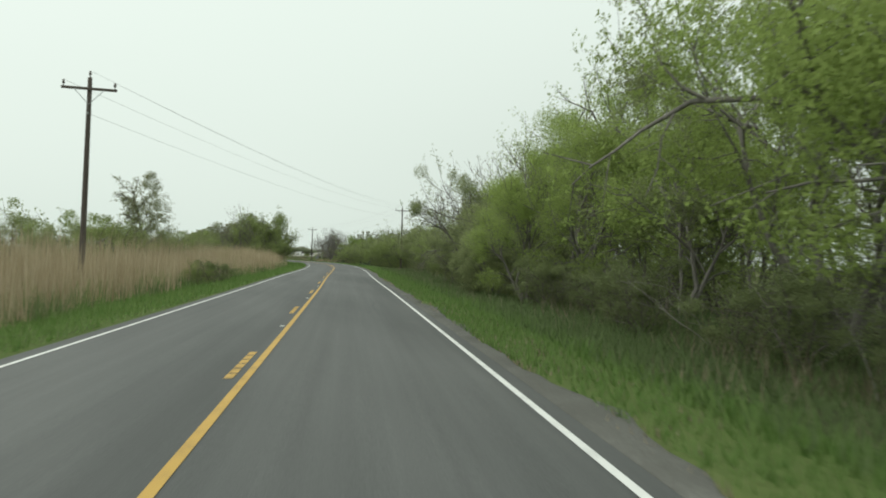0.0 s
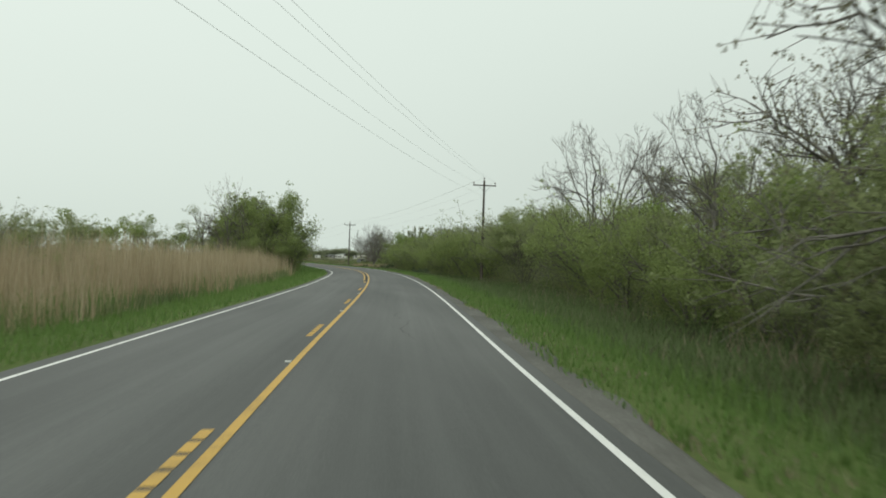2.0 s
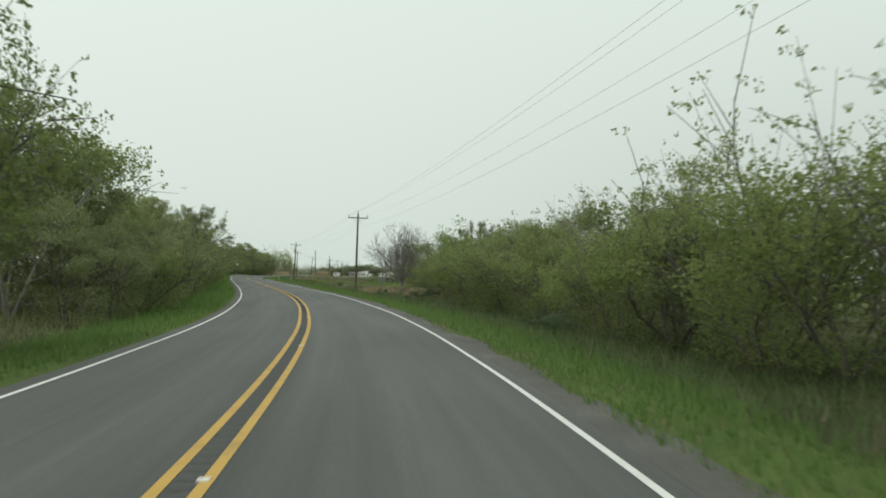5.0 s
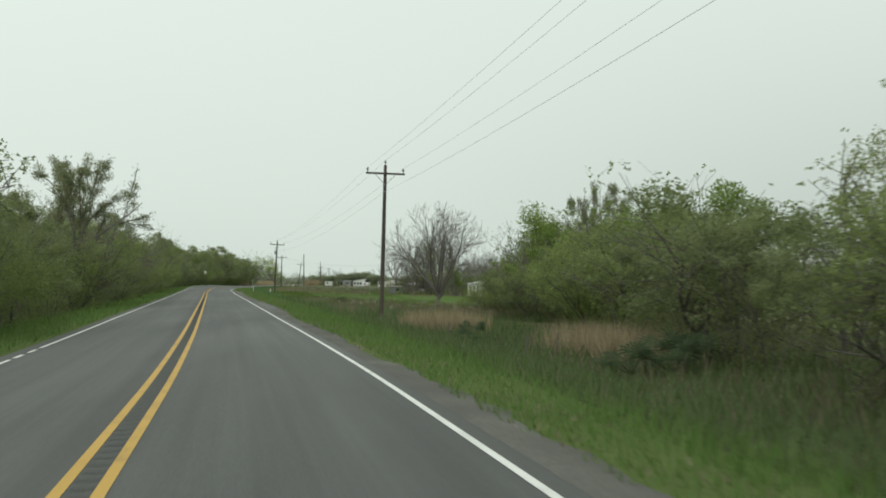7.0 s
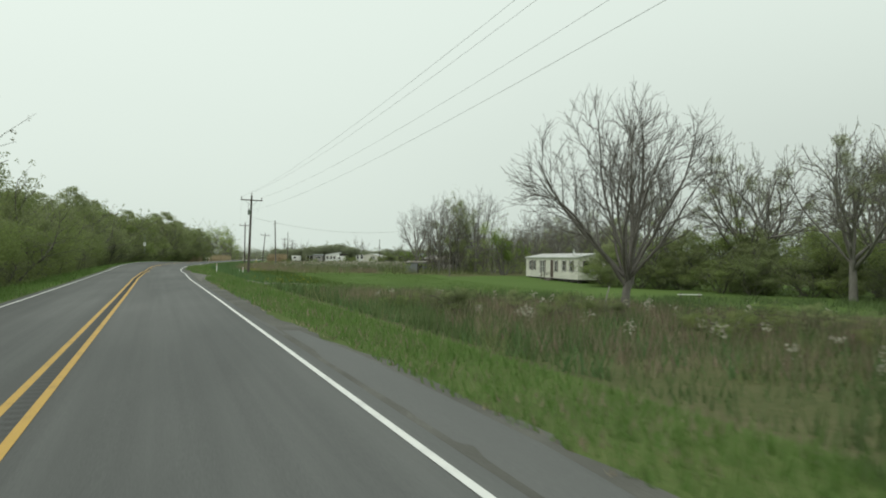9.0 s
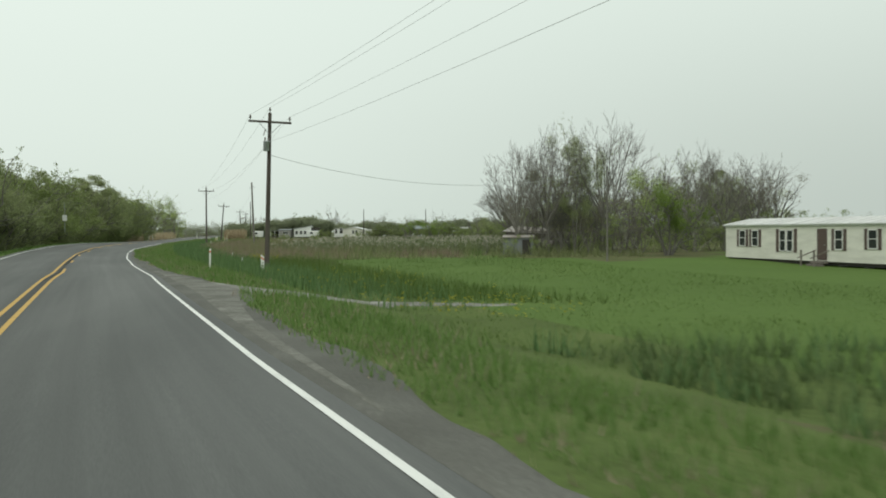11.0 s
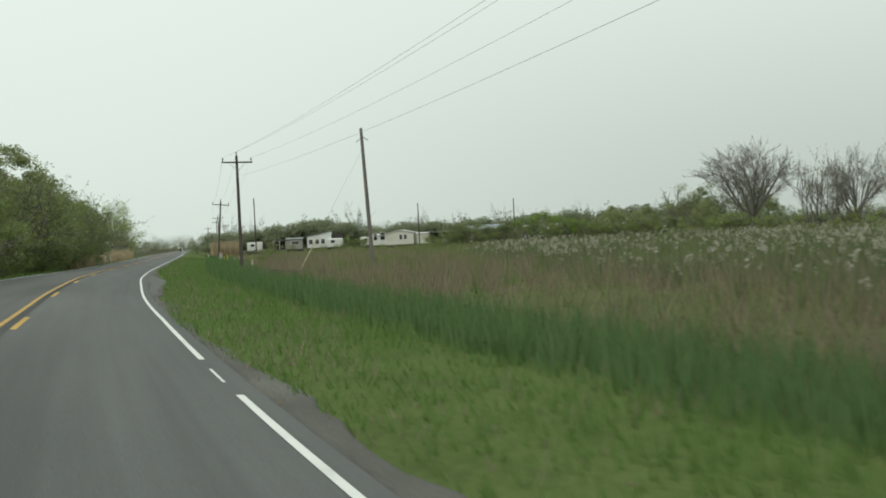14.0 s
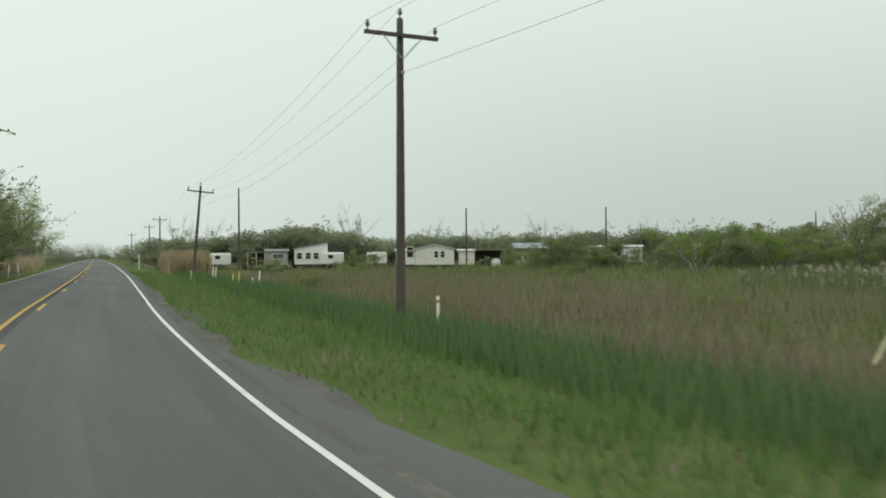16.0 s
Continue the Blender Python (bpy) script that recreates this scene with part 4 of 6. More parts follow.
    for x, y, k, h, t in ((24.8, 234.0, "thick_tree", 5.0, 40), (26.4, 242.5, "bright_tree", 6.6, 90), (29.2, 249.0, "bright_tree", 8.0, 150), (31.6, 255.0, "thick_tree", 6.6, 30), (28.0, 257.5, "thick_tree", 5.6, 200), (28.4, 270.5, "bright_tree", 8.0, 20), (31.6, 274.0, "thick_tree", 7.2, 80), (25.6, 272.0, "budding_tree", 6.6, 20), (25.2, 268.0, "shrub", 4.0, 70), (26.4, 274.0, "shrub_b", 3.6, 150), (30.0, 272.0, "thick_tree", 7.8, 120), (33.0, 274.0, "budding_tree", 8.6, 120), (28.0, 264.5, "bright_tree", 6.2, 220), (34.0, 268.0, "soft_tree", 7.4, 20),):
        tree(k, x, y, None, 1.0, t, tall=h)
    spread_row(rng, 6, 110, 11.0, lambda y: R(y) + 0.4, ["dead_stems"], lambda y: 0.75, 2.0)
    spread_row(rng, 110, 258, 12.0, lambda y: R(y) + 0.2, ["dead_stems"], lambda y: 0.7, 3.0)
    # the end of the woods before the lawn
    spread_row(rng, 244, 263, 3.6, lambda y: np.interp(y, [246, 263], [16.5, 20.0]), ["shrub", "shrub_b", "back_shrub"], lambda y: 4.2, 3, metres=True)
    spread_row(rng, 258, 277, 2.6, lambda y: 17.5 + 0.1 * (y - 258), ["shrub", "shrub_b", "dark_shrub"], lambda y: 2.9, 3, metres=True)
    spread_row(rng, 248, 268, 4.0, lambda y: 24.0, ["bright_tree", "soft_tree", "back_willow"], lambda y: 6.2, 5, metres=True)
    # left: tree line beyond the reeds
    L = lambda y: np.interp(y, [150, 200, 300, 420, 620], [-11.0, -10.8, -11.0, -11.5, -12.0])
    spread_row(rng, 178, 500, 4.9, L, ["shrub_b", "shrub", "shrub_b"], lambda y: np.interp(y, [178, 260, 320, 400], [3.8, 3.8, 4.6, 5.0]), 1.5, -1, True)
    spread_row(rng, 180, 440, 6.0, lambda y: L(y) - 3.0, ["soft_tree", "full_tree", "thick_tree", "full_tree"], lambda y: np.interp(y, [180, 225, 245, 270, 300, 340, 440], [7.4, 7.0, 6.0, 6.2, 7.6, 8.6, 9.4]), 3, -1, True)
    spread_row(rng, 400, 530, 5.0, lambda y: L(y) - 0.5, ["full_tree", "full_tree", "thick_tree", "back_bud"], lambda y: np.interp(y, [400, 470, 530], [8.2, 9.0, 7.4]), 4, -1, True)
    spread_row(rng, 530, 660, 11.0, lambda y: L(y) - 1.5, ["back_shrub", "back_willow"], lambda y: 1.5, 4, -1)
    spread_row(np.random.default_rng(77), 30, 112, 3.2, lambda y: -17.6, ["back_shrub", "shrub_b", "back_shrub"], lambda y: 3.5, 2.5, -1, True)
    spread_row(rng, 20, 172, 6.4, lambda y: -20.5, ["back_shrub", "shrub_b", "back_shrub"], lambda y: 4.2, 6, -1, True)
    for x, y, k, h, t in ((25.6, 180.5, "thick_tree", 1.0, 0), (24.6, 176.5, "thick_tree", 0.85, 60), (3.6, 161.5, "shrub", 1.15, 90), (2.6, 163.0, "shrub", 1.4, 10), (1.0, 163.0, "shrub", 1.35, 210), (2.0, 160.8, "shrub", 1.05, 20), (0.4, 161.0, "shrub", 1.0, 150), (-1.4, 162.0, "dark_shrub", 1.0, 150), (-5.6, 265.0, "crown_tree", 1.03, 200), (-8.6, 273.0, "budding_tree", 1.3, 20), (-8.2, 279.0, "budding_tree", 1.35, 120), (-9.0, 285.0, "budding_tree", 1.3, 200),):
        tree(k, x, y, None, h, t)
    for x, y, k, h, t in ((-9.8, 246.5, "crown_tree", 0.95, 60), (-6.6, 270.0, "thick_tree", 0.85, 60), (-7.5, 256.0, "soft_tree", 1.1, 90), (-1.5, 184.0, "soft_tree", 1.25, 10), (-2.5, 192.0, "thick_tree", 1.0, 100), (24.6, 92.0, "thick_tree", 0.9, 30), (26.5, 98.0, "thick_tree", 1.0, 200), (-2.8, 57.6, "dark_shrub", 0.45, 10), (-2.2, 62.2, "dark_shrub", 0.4, 60), (-3.4, 55.4, "shrub", 0.4, 60), (-3.2, 96.0, "shrub", 0.5, 60),):
        tree(k, x, y, None, h, t)
    for x, y, k, h, t, w in ((-8.6, 75.5, "cone_tree", 7.7, 0, 1.0), (2.2, 165.5, "thick_tree", 9.0, 0, 0.9), (-0.6, 166.5, "thick_tree", 8.4, 120, 1.0), (-3.6, 165.5, "budding_tree", 9.2, 40, 0.8), (-5.6, 166.0, "soft_tree", 7.0, 140, 1.0), (3.9, 164.0, "thick_tree", 6.6, 200, 0.7), (-8.0, 167.0, "soft_tree", 5.4, 80, 1.0)):
        tree(k, x, y, None, 1.0, t, w, tall=h)
    # round the lawn and the marsh
    tree("crown_tree", 30.2, 261.6, None, 0.95, 80, 0.62)
    tree("vase_tree", 23.1, 298.4, None, 0.95, 40, 0.95)
    tree("round_tree", 50.6, 460.0, None, 0.88, 0, 1.05)
    tree("budding_tree", 45.7, 464.8, None, 0.85, 50, 0.45)
    for k in range(11):
        tree(("back_bud", "budding_tree", "back_bud", "soft_tree")[k % 4], 26.5 + 1.3 * k + rng.uniform(-0.6, 0.6), 385 + rng.uniform(-1, 6), None, 1.0, rng.uniform(0, 360), tall=rng.uniform(5.0, 7.0))
    for x, y, h, w in ((24.6, 380.0, 0.84, 0.72), (28.2, 382.0, 1.0, 0.66), (33.6, 382.0, 1.08, 0.74), (31.0, 386.0, 0.95, 0.7), (41.6, 380.0, 0.86, 0.7), (45.8, 382.0, 0.82, 0.75), (50.5, 384.0, 0.8, 0.8)):
        tree("slender_tree", x, y, None, h, 47 * x, w)
    for k in range(16):
        tree(("back_bud", "dead_stems", "back_bud", "back_shrub")[k % 4], 28.6 + 1.4 * k, 379.6 + 0.15 * k + rng.uniform(-1.2, 1.2), None, 1.0, rng.uniform(0, 360), 1.3, tall=rng.uniform(2.4, 3.6))
    for x, y in ((22.4, 382.6), (26.6, 381.4), (27.4, 383.0)):
        tree("dead_stems", x, y, None, 1.0, 60 * x, 1.2, tall=2.8)
    tree("open_tree", 30.6, 381.5, None, 1.0, 130, 0.6, tall=10.4)
    tree("back_willow", 35.4, 373.6, None, 1.05, 0, 0.9, label="bright green leafy young tree beside bare grey trees")
    tree("bright_tree", 35.9, 374.0, None, 1.25, 0, 0.8, label="bright green leafy young tree beside bare grey trees")
    for k in range(7):
        tree(("back_bud", "soft_tree")[k % 2], 42 + 2.6 * k + rng.uniform(-1, 1), 388 + rng.uniform(-6, 10), None, rng.uniform(0.95, 1.25), rng.uniform(0, 360))
    for k in range(13):
        tree(("shrub", "dark_shrub", "shrub_b")[k % 3], 11.5 + 1.0 * k + rng.uniform(-1, 1), 296 - 1.5 * k + rng.uniform(-6, 6), None, 1.0, rng.uniform(0, 360), 1.6, tall=rng.uniform(0.7, 1.3))
    # gnarled oaks beyond the lawn, with low growth under them
    for x, y, h, t, w in ((41.5, 336.0, 9.4, 20, 0.9), (46.5, 328.5, 12.0, 70, 0.9), (50.5, 332.0, 11.0, 190, 0.9), (45.6, 312.0, 11.4, 130, 0.9), (52.0, 318.0, 12.2, 250, 0.9), (57.5, 326.0, 12.6, 310, 0.9), (50.0, 304.0, 11.6, 40, 0.9), (56.0, 309.0, 12.2, 100, 0.9)):
        tree("oak_tree", x, y, None, 1.0, t, w, tall=h)
    for k in range(10):
        tree("back_shrub", 35 + 3.2 * k + rng.uniform(-0.8, 0.8), 390 - 0.1 * k + rng.uniform(-5, 5), None, rng.uniform(0.75, 1.0), rng.uniform(0, 360), 1.2)
    for k in range(18):
        tree(("full_tree", "back_shrub", "thick_tree")[k % 3], 39.5 + 1.15 * k, 341 - 2.6 * k + rng.uniform(-2, 2), None, 1.0, rng.uniform(0, 360), 1.15, tall=rng.uniform(4.6, 6.6))
    for k in range(16):
        tree(("shrub", "dark_shrub")[k % 2], 37.5 + 1.3 * k, 338 - 2.7 * k + rng.uniform(-2, 2), None, 1.0, rng.uniform(0, 360), 1.5, tall=rng.uniform(1.8, 3.4))
    for k in range(14):
        tree("back_bud" if k % 2 else "back_willow", 46.0 + 1.3 * k, 346 - 2.6 * k + rng.uniform(-3, 3), None, 1.0, rng.uniform(0, 360), 1.2, tall=rng.uniform(4.5, 6.5))
    # a grove of taller trees at the far side of the marsh
    for x, y, k, h in ((56.0, 431.0, "back_bud", 8.6), (59.0, 427.5, "soft_tree", 10.2), (62.0, 432.0, "slender_tree", 11.4), (65.5, 427.0, "soft_tree", 11.2), (69.0, 431.0, "back_bud", 11.4), (73.0, 427.0, "full_tree", 9.6)):
        tree(k, x, y, None, 1.0, 37 * x, 1.0, tall=h)
    # low shrubs between the dwellings, a dense mound of trees behind, bare trees here and there
    for k, (x, y, h) in enumerate(((29.2, 547.5, 2.6), (14.8, 553, 2.2), (26.8, 549, 1.6), (38.6, 530.5, 1.6), (44.5, 538, 2.8), (47.5, 538.5, 3.0), (56.6, 536, 3.0), (58.2, 533.6, 2.4), (61.8, 531.8, 2.2), (66.5, 531, 3.0), (69.5, 529, 3.4), (73.0, 529.2, 2.6), (78.6, 526, 2.8), (17.6, 552.4, 1.6))):
        tree(("shrub", "shrub_b")[k % 2], x, y, None, 1.0, 70 * k, 1.3, tall=h)
    for k, (x, y, h) in enumerate(((16.5, 566, 4.8), (20.5, 564, 5.6), (24.5, 565, 6.0), (28.0, 562, 5.4), (31.5, 560, 4.6), (11.5, 570, 4.4), (36.5, 556, 4.0), (40.5, 554, 4.2), (45.0, 556, 4.6), (49.5, 553, 4.2), (54.0, 552, 4.6), (59.0, 549, 4.4), (64.0, 546, 4.8), (69.0, 543, 4.6), (74.0, 541, 5.0), (80.0, 538, 5.2), (86.0, 534, 5.0), (92.0, 530, 5.4), (7.0, 576, 4.6))):
        tree("far_tree", x, y, None, 1.0, 70 * k, 1.35, tall=h)
    for k, (x, y, h) in enumerate(((33.5, 566, 8.6), (9.0, 580, 7.6), (14.0, 584, 7.2), (46.5, 566, 7.0), (54.5, 562, 6.4), (62.0, 556, 7.2), (66.5, 553, 6.2), (77.0, 548, 6.8))):
        tree("back_bud", x, y, None, 1.0, 50 * k, 0.8, tall=h)
    for x, y, h in ((22.6, 375.6, 0.42), (25.4, 376.6, 0.4), (28.6, 389.4, 0.42), (32.0, 389.6, 0.4), (33.5, 390.5, 0.5)):
        tree("back_shrub", x, y, None, h, 40 * x)
    for k in range(16):
        tree("back_shrub", 40 + 2.4 * k, 458 - 1.2 * k + rng.uniform(-3, 3), None, rng.uniform(0.45, 0.65), rng.uniform(0, 360), 1.3)
    for k in range(14):
        tree(("back_bud", "slender_tree", "budding_tree")[k % 3], 54 + 2.0 * k, 454 - 1.5 * k + rng.uniform(-3, 3), None, 1.0, rng.uniform(0, 360), 0.7, tall=rng.uniform(6.4, 8.6))
    for k in range(12):
        tree(("back_bud", "slender_tree")[k % 2], 57 + 2.3 * k, 458 - 1.5 * k + rng.uniform(-3, 3), None, 1.0, rng.uniform(0, 360), 0.85, tall=rng.uniform(7.0, 9.2))
    for k in range(26):
        tree(("shrub", "shrub_b", "dark_shrub", "shrub_b")[k % 4], 34 + 1.5 * k + rng.uniform(-1, 1), 512 - 1.1 * k + rng.uniform(-3, 5), None, 1.0, rng.uniform(0, 360), 1.4, tall=rng.uniform(2.2, 3.8))
    for x, y, k, h in ((68.4, 500.0, "soft_tree", 7.4), (72.0, 500.5, "full_tree", 6.4), (75.0, 498.0, "soft_tree", 7.6), (64.5, 503.5, "full_tree", 4.6), (60.5, 507.0, "full_tree", 4.6), (69.6, 496.0, "full_tree", 4.6), (78.5, 495.0, "full_tree", 6.0), (53.0, 512.0, "bright_tree", 4.4), (44.0, 487.0, "bright_tree", 3.6), (38.2, 490.0, "bright_tree", 4.2)):
        tree(k, x, y, None, 1.0, 40 * x, 1.15, tall=h)
    for x, y, h in ((3.6, 485.0, 1.1), (15.0, 510.0, 1.3), (17.0, 497.0, 0.9), (20.0, 495.0, 1.2), (26.1, 490.0, 1.4), (8.4, 453.5, 0.9), (7.9, 512.0, 1.5), (10.5, 509.0, 1.0), (13.5, 446.0, 0.8)):
        tree("shrub", x, y, None, 1.0, 30 * x, 1.5, tall=h)


make_woods()


def make_far_woods():
    """Belts of far trees, too many to count: small clumps of leaves over thin trunks."""
    rng = np.random.default_rng(21)
    V, F, W, G = [], [], [], []
    nv = nw = 0
    spots = []
    for k in range(170):
        u = rng.uniform(0, 1)
        spots.append((30 + 330 * u + rng.uniform(-8, 8), 640 - 190 * u**1.4 + rng.uniform(0, 40), rng.uniform(5, 8)))
    for k in range(60):
        spots.append((rng.uniform(-25, 75), rng.uniform(1060, 1130), rng.uniform(9, 14)))
    for k in range(60):
        spots.append((rng.uniform(-140, -40), rng.uniform(-20, 420), rng.uniform(5, 9)))
    for k in range(60):
        u = rng.uniform(0, 1)
        spots.append((60 + 90 * u, 300 + 70 * u + rng.uniform(-10, 60), rng.uniform(7, 11)))
    for k in range(260):
        u = rng.uniform(0, 1)
        spots.append((20 + 340 * u + rng.uniform(-8, 8), 625 - 190 * u**1.4 + rng.uniform(-6, 20), rng.uniform(2.2, 4.2)))
    for k in range(34):
        spots.append((2 + 2.8 * k + rng.uniform(-1, 1), 592 - 0.85 * k + rng.uniform(-6, 6), rng.uniform(3.8, 5.8)))
    N = []
    for k in range(110):
        spots.append((rng.uniform(-70, 110), rng.uniform(860, 1010), rng.uniform(2.8, 4.5)))
    for k in range(90):
        y = rng.uniform(650, 1050)
        spots.append((float(edge(y)) + rng.choice([-1, 1]) * rng.uniform(13, 40) - 3.5, y, rng.uniform(5.5, 9)))
    for x, y, h in spots:
        n = 420
        c = unit(rng.normal(0, 1, (9, 3))) * (h * 0.5, h * 0.5, h * 0.36) * rng.uniform(0.4, 1.1, (9, 1)) + (x, y, h * 0.45)
        which = rng.integers(0, 9, n)
        P = c[which] + unit(rng.normal(0, 1, (n, 3))) * (h * 0.24, h * 0.24, h * 0.2) * rng.uniform(0, 1, (n, 1)) ** 0.4
        P[:, 2] = np.maximum(P[:, 2], 0.2)
        a, b, m = soften(*leaves(P, 0.19, rng), unit(unit(P - (x, y, h * 0.45)) + 0.8 * unit(P - c[which])))
        V.append(a), F.append(b + nv), N.append(m)
        nv += len(a)
        segs = [(x, y, -0.3, x + rng.normal(0, 0.4), y, h * 0.5, 0.13, 0.08)]
        for q in c:
            segs.append((x, y, h * 0.3, *q, 0.06, 0.02))
            segs.append((*q, *(q + rng.normal(0, h * 0.09, 3) + (0, 0, h * 0.14)), 0.025, 0.01))
        a, b = tubes(segs, 3)
        W.append(a), G.append(b + nw)
        nw += len(a)
    ob = bulk("far_woods", np.concatenate(V), np.concatenate(F), FAR_LEAF, normals=np.concatenate(N))
    tagged(ob, "distant belt of budding trees beyond the fields, paled grey-green for haze", "woods", kind="stuff")
    # the branches take the pale bark so that distance haze is in their colour
    bulk("branches", np.concatenate(W), np.concatenate(G), BARK_PALE, ob, "thin branches of the far trees, paled grey for haze")


make_far_woods()


# ---- grasses, reeds and weeds ----
def scatter(rng, n, y0, y1, d0, d1, keep=None, clump=0):
    n = n // max(clump, 1)
    y, u = rng.uniform(y0, y1, n), rng.uniform(0, 1, n)
    a = d0(y) if callable(d0) else d0
    b = d1(y) if callable(d1) else d1
    d = a + (b - a) * u
    # little grows on the driveway
    mid = np.interp(d, [0, 1.9, 4.2, 7.5, 11.5], [338.5, 337.0, 335.6, 334.6, 333.4])
    k = ~((abs(y - mid) < np.interp(d, [0, 1.9, 4.2, 7.5, 11.5], [3, 2.6, 1.7, 0.9, 0.3])) & (d > 0) & (d < 12) & (rng.uniform(0, 1, n) < 0.9))
    y, d = y[k], d[k]
    if keep is not None:
        k = keep(y, d, rng)
        y, d = y[k], d[k]
    if clump:
        y, d = np.repeat(y, clump) + rng.normal(0, 0.2, len(y) * clump), np.repeat(d, clump) + rng.normal(0, 0.2, len(d) * clump)
    return np.stack([edge(y) + d, y, height(d, y) - 0.02], 1)


def patchy(scale, cut, ofs=0.0):
    def keep(y, d, rng):
        v = np.sin(y * scale + ofs) * np.cos(d * scale * 1.7 + 1.3 * np.sin(y * scale * 0.43)) + rng.normal(0, 0.35, len(y))
        return v > cut
    return keep


def meadow(name, label, groups):
    """One object of uncountable blades; groups of points, height, width, lean and material."""
    rng = np.random.default_rng(len(name) * 7 + 1)
    V, F, S, N, n, mats = [], [], [], [], 0, []
    for P, h, w, lean, mat in groups:
        if mat not in mats:
            mats.append(mat)
        a, b = blades(P, h, w, lean, rng)
        a, b, m = soften(a, b, np.tile((0.0, 0.0, 1.2 if h < 1.2 else 0.5), (len(b), 1)))
        V.append(a), F.append(b + n), S.append(np.full(len(b), mats.index(mat), np.int32)), N.append(m)
        n += len(a)
    ob = bulk(name, np.concatenate(V), np.concatenate(F), mats, normals=np.concatenate(N))
    ob.data.polygons.foreach_set("material_index", np.concatenate(S))
    return tagged(ob, label, "grass", kind="stuff")


def make_grass():
    rng = np.random.default_rng(31)
    R = lambda y: np.interp(y, [-20, 60, 100, 150, 180, 215, 240, 258, 300, 520], [5.2, 5.5, 7.0, 7.0, 6.0, 6.5, 6.5, 6.0, 5.5, 5.5])
    G = lambda y: np.interp(y, [-20, 60, 150, 215, 258, 300, 520], [3.2, 3.2, 3.4, 4.0, 4.6, 4.4, 4.5])
    meadow("verge_grass", "bright green roadside grass along the road edge", [
        (scatter(rng, 90000, -4, 520, lambda y: bare_to(y) - 0.1 + 0.15 * np.sin(y * 0.23), G), 0.2, 0.014, 0.5, GRASS),
        (scatter(rng, 26000, -4, 520, lambda y: 2.2 + 0 * y, G, patchy(0.5, 0.1)), 0.36, 0.018, 0.45, GRASS),
        (scatter(rng, 34000, -4, 262, lambda y: G(y) - 0.8, R), 0.34, 0.018, 0.5, BANK_WEED),
        (scatter(rng, 2200, -4, 262, lambda y: G(y) - 0.6, R, patchy(0.4, 0.2)), 0.5, 0.012, 0.45, BROWN_WEED),
        (scatter(rng, 16000, -4, 520, lambda y: bare_to(y) - 0.25, lambda y: bare_to(y) + 1.3, patchy(0.9, 0.0, 0.7)), 0.13, 0.014, 0.6, BROWN_WEED),
        (scatter(rng, 9000, 258, 520, lambda y: bare_to(y) + 0.3, G, patchy(0.7, 0.35, 2.0)), 0.3, 0.012, 0.5, BROWN_WEED),
        (scatter(rng, 60000, -4, 470, -7.65, -11.2), 0.24, 0.016, 0.5, GRASS),
        (scatter(rng, 12000, -4, 470, -9.2, -11.8, patchy(0.4, 0.0, 1.0)), 0.45, 0.02, 0.4, GRASS),
    ])
    meadow("woodland_undergrowth", "tangled dark weeds and dry stalks under the thicket", [
        (scatter(rng, 30000, -4, 262, lambda y: R(y) - 0.6, lambda y: R(y) + 7.0), 0.5, 0.02, 0.6, BANK_WEED),
        (scatter(rng, 9000, -4, 262, lambda y: R(y), lambda y: R(y) + 7.0, patchy(0.3, 0.1)), 0.8, 0.012, 0.5, BROWN_WEED),
        (scatter(rng, 14000, 170, 440, -10.8, -16.0), 0.5, 0.02, 0.6, WEED),
    ])
    meadow("reed_bed", "tall tan dry reeds beside the road", [
        (scatter(rng, 15000, 6, 152, lambda y: -11.4 + 0.6 * np.sin(y * 0.31) + 0.4 * np.sin(y * 0.83), lambda y: -17.0 + 0 * y), 2.0, 0.018, 0.12, REED),
        (scatter(rng, 16000, 6, 152, lambda y: -12.0 + 0.5 * np.sin(y * 0.21 + 1), lambda y: -17.0 + 0 * y, patchy(0.17, -0.1)), 2.4, 0.018, 0.12, REED),
        (scatter(rng, 7000, 6, 152, -12.6, -17.0, patchy(0.31, 0.25, 2.0)), 2.85, 0.016, 0.14, REED),
        (scatter(rng, 9000, 6, 152, -15.0, -22.0, patchy(0.12, -0.2, 1.0)), 2.5, 0.02, 0.12, REED),
        (scatter(rng, 9000, 6, 152, -10.8, -13.5, patchy(0.2, 0.1)), 0.8, 0.02, 0.35, WEED),
        (scatter(np.random.default_rng(78), 9000, 6, 152, -10.9, -12.6, patchy(0.27, -0.2, 1.0)), 0.75, 0.016, 0.4, BANK_WEED),
        (scatter(np.random.default_rng(79), 5000, 6, 152, -11.0, -13.0, patchy(0.33, 0.2, 4.0)), 1.15, 0.016, 0.35, GRASS),
        (scatter(rng, 3000, 500, 520, -11.0, -15.0), 2.0, 0.03, 0.1, REED),
        (scatter(rng, 3000, 560, 585, -10.0, -15.0), 2.0, 0.03, 0.1, REED),
    ])
    meadow("tan_grass_clump", "clump of tall tan dry grass in the ditch", [
        (scatter(rng, 2200, 243.5, 249.5, 6.8, 10.2), 0.9, 0.014, 0.35, REED),
        (scatter(rng, 1500, 226.0, 232.5, 8.2, 11.2), 0.95, 0.014, 0.35, REED),
        (scatter(rng, 5000, 540, 562, 5.5, 10.5), 2.6, 0.05, 0.15, REED),
    ])
    low = lambda y: np.interp(y, [255, 290, 330, 345, 380, 520], [5.5, 5.5, 6.0, 4.7, 4.0, 4.4])
